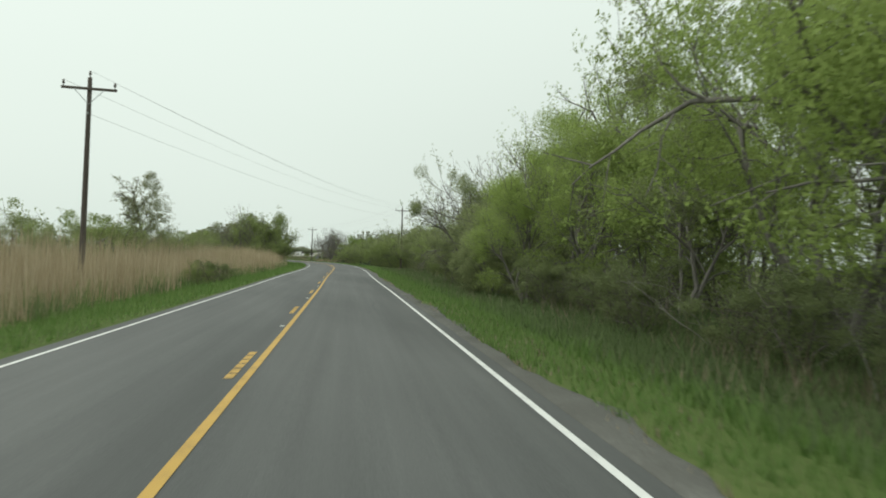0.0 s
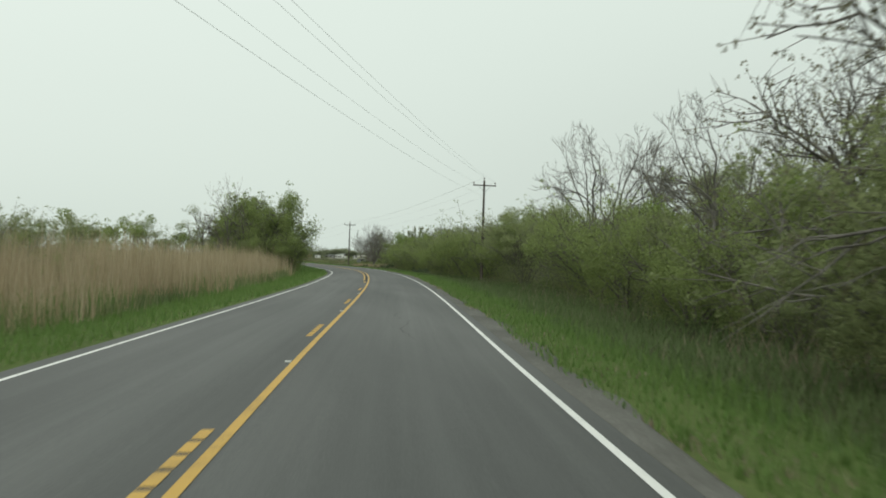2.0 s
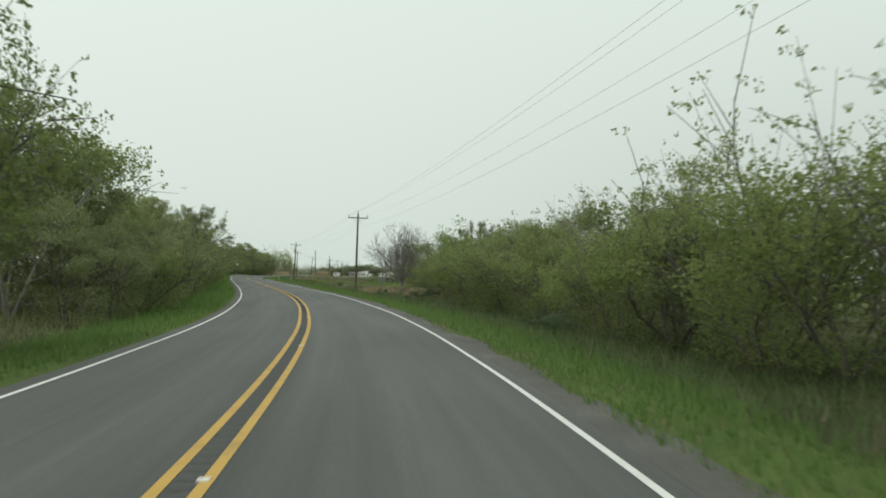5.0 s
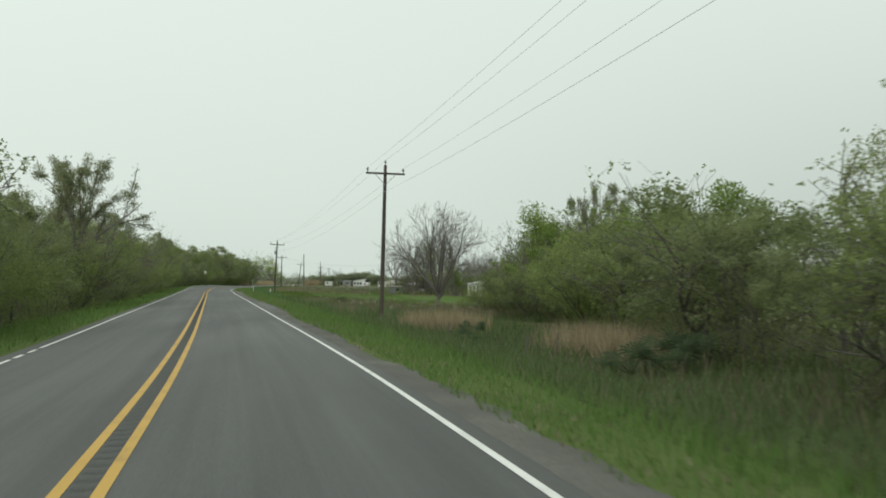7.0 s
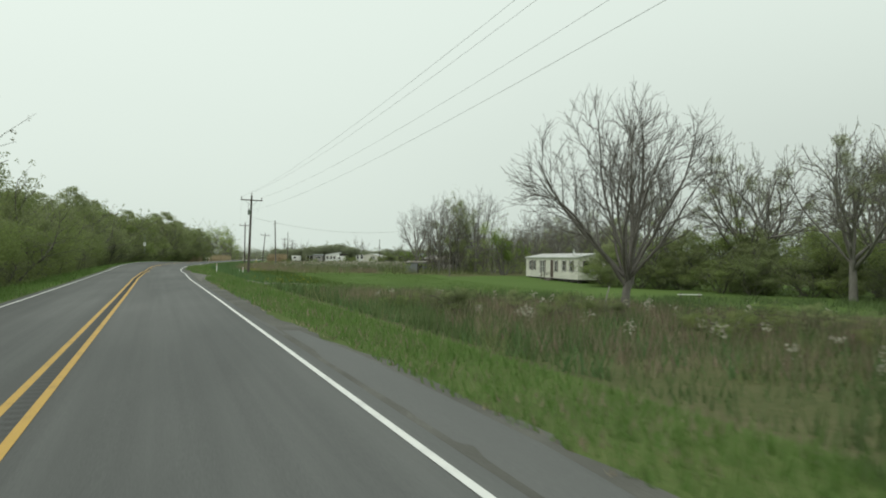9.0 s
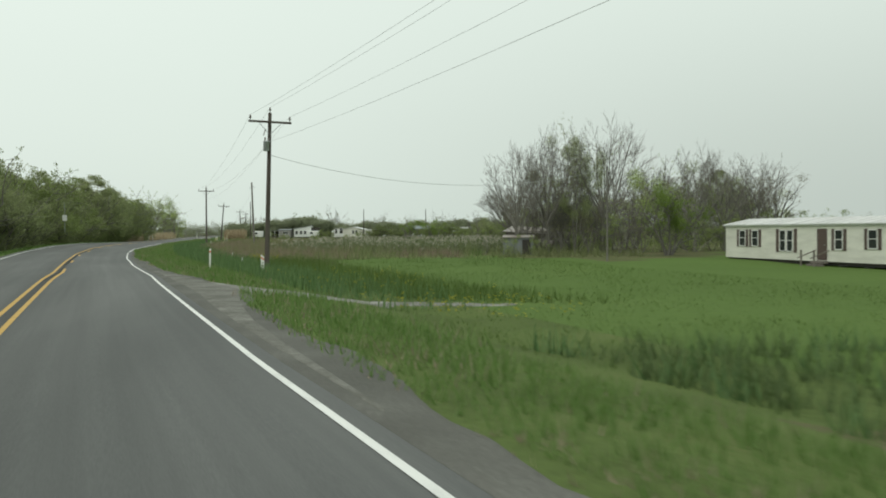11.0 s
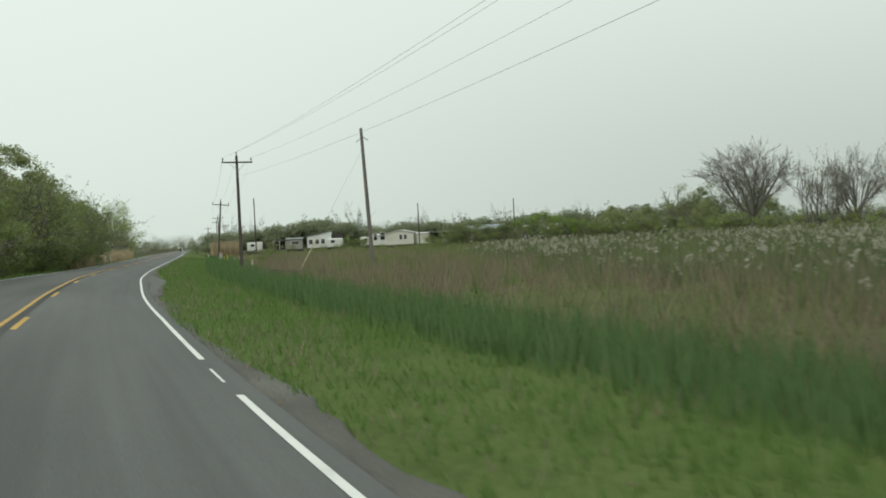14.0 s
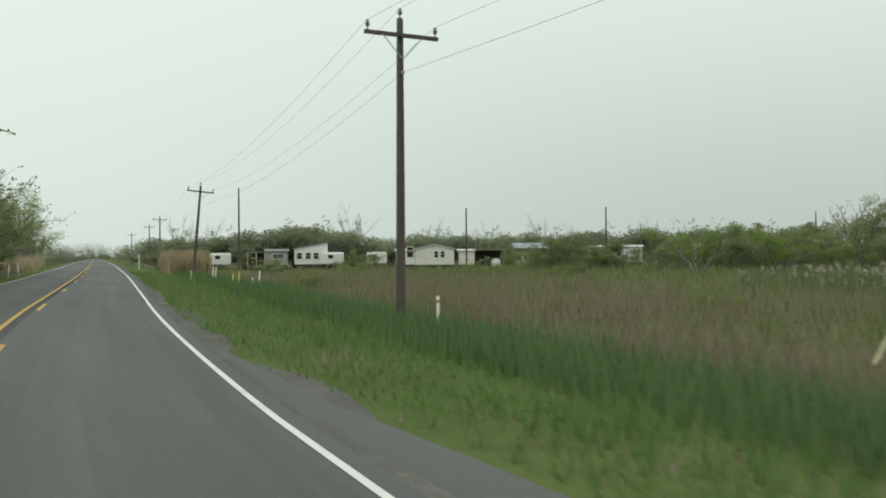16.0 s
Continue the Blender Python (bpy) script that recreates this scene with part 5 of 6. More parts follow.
    meadow("marsh_weeds", "brown and green marsh weeds beyond the ditch", [
        (scatter(rng, 14000, 258, 322, low, 26.0), 0.4, 0.018, 0.45, BANK_WEED),
        (scatter(rng, 16000, 258, 322, low, 26.0, patchy(0.3, -0.1, 2.0), 14), 0.7, 0.018, 0.5, BANK_WEED),
        (scatter(rng, 5000, 258, 322, low, 26.0, patchy(0.4, 0.2, 1.0), 14), 0.75, 0.018, 0.5, WEED),
        (scatter(rng, 13000, 262, 300, lambda y: low(y) + 4.0, 24.0, patchy(0.21, 0.1, 1.0), 12), 0.8, 0.011, 0.4, RED_WEED),
        (scatter(rng, 5000, 258, 322, low, 16.0, patchy(0.3, 0.1, 4.0), 14), 0.6, 0.02, 0.5, DEEP_GRASS),
        (scatter(rng, 22000, 262, 312, 7.0, 24.0, patchy(0.22, 0.1), 10), 0.75, 0.013, 0.4, BROWN_WEED),
        (scatter(rng, 34000, 332, 520, low, lambda y: low(y) + 3.8, lambda y, d, rng: rng.uniform(0, 1, len(y)) < np.interp(y, [332, 346, 385], [0.1, 0.45, 1.0])), 0.68, 0.02, 0.3, DEEP_GRASS),
        (scatter(rng, 22000, 372, 530, lambda y: low(y) + 3.0, 40.0), 0.5, 0.02, 0.4, WEED),
        (scatter(rng, 9000, 296, 317, 24.0, 46.0, patchy(0.25, -0.4, 1.0), 10), 0.42, 0.016, 0.5, BANK_WEED),
        (scatter(rng, 26000, 372, 530, lambda y: low(y) + 3.0, 40.0, patchy(0.2, -0.2, 1.0), 14), 0.9, 0.018, 0.5, WEED),
        (scatter(rng, 6000, 372, 530, lambda y: low(y) + 3.0, 30.0, patchy(0.2, 0.1, 3.0), 16), 0.7, 0.02, 0.5, GRASS),
        (scatter(rng, 60000, 376, 520, lambda y: low(y) + 3.0, 26.0, patchy(0.16, -0.35), 10), 0.72, 0.014, 0.45, BROWN_WEED),
        (scatter(rng, 14000, 400, 560, 34.0, 70.0), 0.9, 0.03, 0.4, WEED),
        (scatter(rng, 30000, 318, 376, 5.0, 30.0), 0.12, 0.01, 0.6, LAWN_BLADE),
        (scatter(rng, 16000, 334, 378, lambda y: low(y) + 2.5, lambda y: low(y) + 9.0, lambda y, d, rng: rng.uniform(0, 1, len(y)) < np.interp(d, [7, 14], [1.0, 0.15])), 0.42, 0.016, 0.4, LAWN_BLADE),
    ])
    Q = np.concatenate([scatter(rng, 60, 371.8, 374.6, 8.6, 10.6), scatter(rng, 60, 327, 333, 5.0, 10.0), scatter(rng, 60, 338, 352, 5.5, 12.0)])
    Q = np.repeat(Q + np.stack([0 * Q[:, 0], 0 * Q[:, 0], rng.uniform(0.3, 0.6, len(Q))], 1), 5, 0)
    V, F = leaves(Q + rng.normal(0, 0.06, Q.shape), 0.028, rng, slim=0.8)
    tagged(bulk("yellow_wildflowers", V, F, MUSTARD), "scattered yellow mustard flowers beside the drive", "flowers", kind="stuff")
    Q = scatter(rng, 46, 268, 304, 8.0, 24.0)
    Q = np.repeat(Q + np.stack([0 * Q[:, 0], 0 * Q[:, 0], rng.uniform(0.5, 0.9, len(Q))], 1), 16, 0)
    V, F = leaves(Q + rng.normal(0, 0.09, Q.shape), 0.05, rng, slim=0.8)
    tagged(bulk("seed_tufts", V, F, FLUFF), "pale fluffy seed heads scattered over the weeds", "weeds", kind="stuff")
    # cattails with white fluffy heads
    front = lambda y: np.interp(y, [384, 395, 410, 440, 472], [14.0, 13.0, 15.0, 21.0, 32.0])
    P = scatter(rng, 5200, 384, 472, front, lambda y: np.interp(y, [384, 470], [42.0, 58.0]), lambda y, d, rng: patchy(0.16, -0.35)(y, d, rng) & (rng.uniform(0, 1, len(y)) < np.interp(d - front(y), [0, 7], [0.25, 1.0])))
    stalks = np.repeat(P, 7, 0) + rng.normal(0, 0.22, (7 * len(P), 3)) * (1, 1, 0)
    ob = meadow("cattail_field", "field of dark green cattails with white fluffy heads", [(stalks, 1.05, 0.028, 0.22, CATTAIL)])
    Q = P[rng.uniform(0, 1, len(P)) < 0.5]
    Q = Q + np.stack([0 * Q[:, 0], 0 * Q[:, 0], rng.uniform(0.45, 1.3, len(Q))], 1)
    n = 10
    a, b = leaves(np.repeat(Q, n, 0) + rng.normal(0, 0.05, (n * len(Q), 3)) * (1, 1, 1.4), 0.056, rng, slim=0.8)
    bulk("fluffy_heads", a, b, FLUFF, ob, "white fluffy seed heads")


make_grass()


# ---- poles and wires ----
def utility_pole(x, y, z, tall, lean=(0, 0), arm=True, turn=0.0, wood=POLE_WOOD, can=False, thick=0.15):
    ob = new("utility_pole")
    tagged(ob, "tall brown wooden utility pole with a crossarm" if arm else "tall weathered wooden pole without a crossarm", "utility pole", group="roadside utility poles")
    part("pole", lathe([(thick, -0.3), (thick * 0.98, 0), (thick * 0.85, tall * 0.5), (thick * 0.66, tall - 0.05), (thick * 0.5, tall)], 14), wood, ob, smooth=True)
    if arm:
        part("crossarm", box(2.44, 0.1, 0.12, (0, -thick * 0.7 - 0.04, tall - 0.62), 0.012), wood, ob)
        for s in (-1, 1):
            bm = box(0.03, 0.012, 0.95, (s * 0.02, -thick * 0.7 - 0.1, tall - 1.28), turn=Matrix.Rotation(radians(s * 43), 4, "Y"))
            part("brace", bm, STEEL, ob)
        for px, pz in ((-1.12, tall - 0.5), (1.12, tall - 0.5), (0, tall)):
            part("insulator", lathe([(0.02, -0.05), (0.02, 0.1), (0.075, 0.11), (0.05, 0.15), (0.08, 0.17), (0.045, 0.22), (0.06, 0.27), (0.03, 0.3)], 10, (px, -thick * 0.7 - 0.04 if px else 0, pz)), PORCELAIN, ob, smooth=True)
        part("neutral_bracket", box(0.06, 0.16, 0.1, (0, -thick - 0.05, tall - 1.75), 0.01), STEEL, ob)
    if can:
        part("transformer", lathe([(0.14, 0), (0.17, 0.03), (0.17, 0.5), (0.185, 0.51), (0.185, 0.55), (0.07, 0.6)], 16, (-0.2, -0.27, tall - 2.25)), TANK, ob, "grey cylindrical transformer tank", True)
        for s in (-0.08, 0.1):
            part("bushing", lathe([(0.03, 0), (0.055, 0.05), (0.035, 0.09), (0.055, 0.13), (0.03, 0.22)], 8, (-0.2 + s, -0.27, tall - 1.68)), PORCELAIN, ob)
        part("fuse_cutout", box(0.05, 0.08, 0.4, (-0.36, -0.25, tall - 1.35), 0.01, Matrix.Rotation(radians(14), 4, "Y")), PORCELAIN, ob)
    ob.matrix_basis = pose(x, y, z, lean[1], lean[0], turn)
    return ob


POLES = []
for x, y, tall, lean, can in (
    (-8.0, 44.5, 10.0, (0.6, 0), False),
    (23.6, 151.6, 10.5, (0, 0), False),
    (14.7, 257.4, 9.75, (0.2, 0), False),
    (2.2, 359.1, 9.2, (1.7, 0), True),
    (-1.6, 455.6, 9.4, (0.2, 0), False),
    (1.2, 515.0, 8.6, (5.0, 0), False),
    (8.0, 598.0, 9.2, (0, 0), False),
    (11.5, 648.0, 9.4, (0, 0), False),
    (14.0, 720.0, 9.2, (0, 0), False),
):
    POLES.append(utility_pole(x, y, float(height(x - edge(y), y)), tall, lean, True, 3, POLE_WOOD, can))
    POLES[-1]["tall"] = tall
# poles without arms
G_POLE = utility_pole(5.1, 438.9, -0.2, 9.15, (-1.6, -2.5), False, 0, POLE_GREY)
for k, px in enumerate((-0.2, 0.2)):
    part("top_bracket", box(0.5, 0.04, 0.05, (px, 0, 8.35 + 0.1 * k), 0.005, Matrix.Rotation(radians(35 if k else -35), 4, "Y")), STEEL, G_POLE)
for x, y, tall in ((8.4, 530.0, 9.2), (36.0, 530.0, 7.4), (49.5, 520.0, 7.2), (45.0, 545.0, 4.0), (90.0, 527.0, 7.5), (14.0, 588.0, 5.0)):
    utility_pole(x, y, -0.1, tall, (0, 0), False, 0, POLE_WOOD, thick=0.12)


def swept(P, r, sides=4):
    """One continuous tube through the points."""
    P = np.array(P, float)
    d = np.gradient(P, axis=0)
    d /= np.linalg.norm(d, axis=1)[:, None]
    u = np.cross(d, np.where(np.abs(d[:, 2:3]) > 0.9, (1.0, 0, 0), (0, 0, 1.0)))
    u /= np.linalg.norm(u, axis=1)[:, None]
    v = np.cross(d, u)
    a = np.arange(sides) * 2 * np.pi / sides
    V = (P[:, None] + r * (np.cos(a)[None, :, None] * u[:, None] + np.sin(a)[None, :, None] * v[:, None])).reshape(-1, 3)
    i, j = np.arange(sides), (np.arange(sides) + 1) % sides
    F = np.stack([i, j, j + sides, i + sides], 1)
    return V, (F[None] + (np.arange(len(P) - 1) * sides)[:, None, None]).reshape(-1, 4)


def hang(A, B, sag, n=14):
    return [A.lerp(B, i / n) - Vector((0, 0, sag * 4 * (i / n) * (1 - i / n))) for i in range(n + 1)]


def span(a, b, pairs, sag=0.9, name="power_line"):
    ob = new(name)
    tagged(ob, "thin sagging overhead power wires between poles", "power line", group="overhead wires")
    for pa, pb in pairs:
        V, F = swept(hang(a @ Vector(pa), b @ Vector(pb), sag), 0.0065)
        bulk("wire", V, F, WIRE, ob)
    return ob


for a, b in zip(POLES, POLES[1:]):
    ta, tb = a["tall"], b["tall"]
    span(a.matrix_basis, b.matrix_basis, [((-1.12, -0.1, ta - 0.2), (-1.12, -0.1, tb - 0.2)), ((1.12, -0.1, ta - 0.2), (1.12, -0.1, tb - 0.2)), ((0, 0, ta + 0.3), (0, 0, tb + 0.3)), ((0, -0.2, ta - 1.7), (0, -0.2, tb - 1.7))])

# service wire from the pole with the tank to a small pale pole on the lawn
SERVICE = utility_pole(26.8, 366.4, -0.6, 6.9, (0, 0), False, 0, POLE_GREY, thick=0.07)
SERVICE["label"] = "thin pale grey service pole standing on the lawn"
DROP = new("service_wire")
tagged(DROP, "thin service wire drooping from pole to house", "wire", group="overhead wires")
V, F = swept(hang(POLES[3].matrix_basis @ Vector((0, -0.1, 6.75)), Vector((26.8, 366.4, 6.1)), 1.45), 0.012)
bulk("wire", V, F, WIRE, DROP)
# guy wire with a plastic sleeve
GUY = new("guy_wire")
tagged(GUY, "slanting guy wire with a pale plastic sleeve in the weeds", "guy wire")
A, B = Vector((0.5, 440.4, -0.3)), G_POLE.matrix_basis @ Vector((0, 0, 7.8))
V, F = swept(hang(A, B, 0.0, 4), 0.007)
bulk("wire", V, F, WIRE, GUY)
V, F = swept([A.lerp(B, 0.02), A.lerp(B, 0.14), A.lerp(B, 0.27)], 0.035, 8)
bulk("sleeve", V, F, plain("pale_yellow_plastic", (0.55, 0.53, 0.33), 0.5), GUY, "pale yellow plastic sleeve")

# ---- houses ----
SIDING = surface("cream_siding", [(0.3, (0.52, 0.51, 0.45)), (0.6, (0.72, 0.71, 0.63))], 0.5, 12, 0.7, 0.25, stretch=(1, 1, 5), depth=0.01)
WHITE_SIDING = surface("white_siding", [(0.3, (0.56, 0.57, 0.55)), (0.6, (0.76, 0.77, 0.74))], 0.5, 12, 0.7, 0.25, stretch=(1, 1, 5), depth=0.01)
GREY_SHEET = surface("grey_sheet_metal", [(0.3, (0.13, 0.14, 0.145)), (0.6, (0.25, 0.265, 0.27))], 0.6, 14, 0.6, 0.3, stretch=(6, 6, 0.4), depth=0.01)
RUSTY = surface("rusty_roof_metal", [(0.3, (0.14, 0.09, 0.065)), (0.5, (0.27, 0.24, 0.22)), (0.7, (0.42, 0.41, 0.4))], 0.8, 9, 0.7, 0.4)
ROOF = surface("white_roof_metal", [(0.3, (0.42, 0.42, 0.41)), (0.6, (0.66, 0.66, 0.64))], 0.4, 10, 0.55, 0.2, stretch=(6, 0.5, 1))
BLUE_ROOF = surface("blue_grey_roof_metal", [(0.3, (0.2, 0.24, 0.27)), (0.6, (0.32, 0.36, 0.39))], 0.4, 10, 0.5, 0.2)
SHUTTER = plain("brown_shutter_paint", (0.09, 0.06, 0.05), 0.6)
TRIM = plain("white_trim_paint", (0.7, 0.7, 0.67), 0.5)
# for dark parts, and as painted shade under floors and in openings
DARK = plain("dark_boards_and_shade", (0.045, 0.04, 0.035), 0.9)
CONCRETE = plain("concrete_block", (0.32, 0.31, 0.29), 0.9)
TIMBER = surface("weathered_timber", [(0.3, (0.1, 0.085, 0.07)), (0.7, (0.26, 0.23, 0.2))], 1.5, 25, 0.9, 0.5, stretch=(1, 5, 5))


def glass_mat():
    m, n, l, b = nodes_of("window_glass")
    b.inputs["Base Color"].default_value = (0.03, 0.035, 0.035, 1)
    b.inputs["Roughness"].default_value, b.inputs["Specular IOR Level"].default_value = 0.08, 0.8
    return m


GLASS = glass_mat()


def window(parent, x, z, w, h, y, shutters=True, frame_mat=TRIM, name="window"):
    """A window on the wall that faces -y at y: frame, sunk pane, glazing bar, shutters."""
    bm = bmesh.new()
    t = 0.07
    for sx, sz, cx, cz in ((w, t, 0, h - t), (w, t, 0, 0), (t, h, -w / 2 + t / 2, 0), (t, h, w / 2 - t / 2, 0)):
        box(sx, 0.06, sz, (x + cx, y - 0.025, z + cz), 0.006, bm=bm)
    f = part(name, bm, frame_mat, parent)
    part("pane", box(w - 0.1, 0.015, h - 0.1, (x, y - 0.012, z + 0.05)), GLASS, f)
    part("glazing_bar", box(w - 0.1, 0.03, 0.04, (x, y - 0.028, z + h / 2)), frame_mat, f)
    if shutters:
        for s in (-1, 1):
            bm = box(0.26, 0.03, h + 0.06, (x + s * (w / 2 + 0.16), y - 0.02, z - 0.03), 0.005)
            for q in range(6):
                box(0.2, 0.02, 0.05, (x + s * (w / 2 + 0.16), y - 0.038, z + 0.1 + q * (h - 0.15) / 6), bm=bm)
            part("shutter", bm, SHUTTER, parent, "dark brown shutter")


def gable_roof(L, W, z, rise, over=0.25, thick=0.08):
    """A low gable with its ridge along x."""
    bm = bmesh.new()
    a, b = L / 2 + over, W / 2 + over
    prof = [(-b, 0), (0, rise), (b, 0), (b, -thick), (0, rise - thick), (-b, -thick)]
    ends = [[bm.verts.new((sx * a, p, z + q)) for p, q in prof] for sx in (-1, 1)]
    for i in range(6):
        j = (i + 1) % 6
        bm.faces.new((ends[0][i], ends[0][j], ends[1][j], ends[1][i]))
    bm.faces.new(ends[0][::-1])
    bm.faces.new(ends[1])
    return bm


def gable_body(L, W, z0, z1, rise):
    bm = bmesh.new()
    prof = [(-W / 2, z0), (W / 2, z0), (W / 2, z1), (0, z1 + rise), (-W / 2, z1)]
    ends = [[bm.verts.new((sx * L / 2, p, q)) for p, q in prof] for sx in (-1, 1)]
    for i in range(5):
        j = (i + 1) % 5
        bm.faces.new((ends[0][i], ends[0][j], ends[1][j], ends[1][i]))
    bm.faces.new(ends[0][::-1])
    bm.faces.new(ends[1])
    return bm


def mobile_home():
    """The cream mobile home on piers behind the lawn; its long side faces the road."""
    ob = new("mobile_home")
    tagged(ob, "cream mobile home on piers with brown shutters and white roof", "house")
    L, W, z0, z1 = 20.5, 4.3, 0.75, 3.15
    part("wall", gable_body(L, W, z0, z1, 0.42), SIDING, ob)
    roof = part("roof", gable_roof(L, W, z1 + 0.04, 0.45, 0.18), ROOF, ob, "white sheet metal roof")
    for k in range(20):
        part("roof_seam", box(0.03, W / 2 + 0.18, 0.03, (-L / 2 + 0.5 + k * 1.03, -W / 4 - 0.05, z1 + 0.27), turn=Matrix.Rotation(radians(11), 4, "X")), ROOF, roof)
    part("eave_trim", box(L + 0.1, 0.05, 0.14, (0, -W / 2 - 0.03, z1 - 0.14), 0.01), TRIM, ob)
    part("skirt", box(L - 0.3, W - 0.3, 0.22, (0, 0, 0.53)), DARK, ob, "dark underframe above the piers")
    for k in range(9):
        for s in (-1, 1):
            part("pier", box(0.4, 0.4, 0.8, (-L / 2 + 0.8 + k * 2.36, s * (W / 2 - 0.5), -0.3), 0.01), CONCRETE, ob)
    y = -W / 2
    for x in (-8.0, -6.4, 5.6, 8.2):
        window(ob, x, 1.6, 0.85, 1.2, y)
    for x in (-3.15, -2.35):
        window(ob, x, 1.3, 0.72, 1.5, y, False)
    for x in (-3.75, -1.75):
        part("shutter", box(0.3, 0.03, 1.6, (x, y - 0.02, 1.25), 0.005), SHUTTER, ob)
    door = part("door", box(0.95, 0.05, 2.0, (1.0, y - 0.02, 0.85), 0.01), SHUTTER, ob, "dark front door")
    part("door_handle", lathe([(0.03, 0), (0.035, 0.03), (0.02, 0.05)], 8, (1.35, y - 0.05, 1.8), Matrix.Rotation(radians(90), 4, "X")), STEEL, door)
    window(ob, 2.6, 1.5, 0.8, 1.3, y)
    for k in range(4):
        part("step", box(1.4, 0.32, 0.16, (1.0, y - 0.25 - 0.3 * k, 0.62 - 0.2 * k), 0.01), TIMBER, ob)
    for s in (-0.65, 0.65):
        part("rail_post", box(0.09, 0.09, 1.7, (1.0 + s, y - 1.1, -0.2), 0.01), TIMBER, ob)
        part("hand_rail", box(0.06, 1.5, 0.06, (1.0 + s, y - 0.65, 1.2), 0.01, Matrix.Rotation(radians(20), 4, "X")), TIMBER, ob)
    # end wall towards the bare tree
    for q in (-1.2, 0.2, 1.4):
        bm = box(0.05, 0.75, 1.35, (L / 2 + 0.02, q, 1.45), 0.01)
        w = part("window", bm, SHUTTER, ob, "dark end window")
        part("pane", box(0.02, 0.55, 1.15, (L / 2 + 0.045, q, 1.55)), GLASS, w)
    ob.matrix_basis = pose(39.2, 357.2, -1.15, 0, 0, -90)
    return ob


mobile_home()


def cottage(name, label, x, y, turn, L, W, H, walls, roofing, wins=(), rise=0.5, base=0.5, door=None, porch=0.0, front=False):
    ob = new(name)
    tagged(ob, label, "house", group="far dwellings")
    body, top = (gable_body(W, L, base, base + H, rise), gable_roof(W, L, base + H + 0.04, rise + 0.03, 0.2)) if front else (gable_body(L, W, base, base + H, rise), gable_roof(L, W, base + H + 0.04, rise + 0.03, 0.2))
    if front:
        for bm in (body, top):
            bmesh.ops.rotate(bm, matrix=Matrix.Rotation(radians(90), 3, "Z"), verts=bm.verts)
    part("wall", body, walls, ob)
    part("roof", top, roofing, ob)
    # a solid dark block stands for the shade beneath the house
    part("skirt", box(L - 0.2, W - 0.2, base + 0.3, (0, 0, -0.3)), DARK, ob, "solid dark block for the shade under the floor")
    for wx, ww, wh in wins:
        window(ob, wx, base + 0.85, ww, wh, -W / 2, False)
    if door is not None:
        part("door", box(0.9, 0.06, 1.95, (door, -W / 2 - 0.02, base + 0.05), 0.01), SHUTTER, ob, "dark door")
    if porch:
        px = -L / 2 - porch / 2
        part("porch_roof", box(porch, W * 0.9, 0.1, (px, 0, base + H - 0.15), 0.01), roofing, ob)
        part("porch_floor", box(porch, W * 0.9, 0.15, (px, 0, base - 0.1), 0.01), TIMBER, ob)
        for s in (-1, 0, 1):
            part("porch_post", box(0.1, 0.1, H - 0.2, (px + s * porch * 0.45, -W * 0.42, base), 0.01), TRIM, ob)
        part("porch_back", box(porch * 0.95, 0.1, H - 0.3, (px, W * 0.35, base)), DARK, ob)
    ob.matrix_basis = pose(x, y, -0.1, 0, 0, turn)
    return ob


cottage("cottage", "small grey house with a dark open porch among weeds", 18.9, 556.2, -13, 3.0, 4.0, 1.9, CONCRETE, GREY_SHEET, [(0.2, 1.6, 0.7)], 0.25, 0.45, None, 2.6)
cottage("farmhouse", "cream house with a low gable and two dark windows", 35.0, 537.5, -23, 4.9, 5.8, 2.0, SIDING, ROOF, [(0.2, 0.6, 0.9), (1.0, 0.6, 0.9)], 0.55, 0.45, front=True)
cottage("porch_wing", "open white porch wing with dark gaps beside the farmhouse", 31.4, 538.5, -23, 2.4, 3.6, 1.75, WHITE_SIDING, ROOF, [(-0.7, 0.7, 1.3), (0.6, 0.9, 1.4)], 0.2, 0.5)
cottage("annex", "low cream annex joined to the farmhouse", 38.3, 534.9, -23, 2.0, 2.7, 1.8, SIDING, ROOF, [], 0.15, 0.4)
cottage("trailer_home", "long white trailer half hidden behind shrubs", 62.5, 537.0, -34, 7.4, 3.2, 2.1, WHITE_SIDING, ROOF, [(-2.0, 0.7, 0.8), (0.5, 0.7, 0.8)], 0.2, 0.5)
cottage("trailer_home", "white trailer deep among the trees", 76.0, 533.5, -38, 4.0, 3.0, 2.2, WHITE_SIDING, ROOF, [(0.4, 0.7, 0.8)], 0.2, 0.6)
cottage("trailer_home", "weathered trailer behind the thicket", 82.0, 530.0, -40, 5.0, 3.0, 2.2, SIDING, RUSTY, [(-1.0, 0.7, 0.8)], 0.2, 0.6)


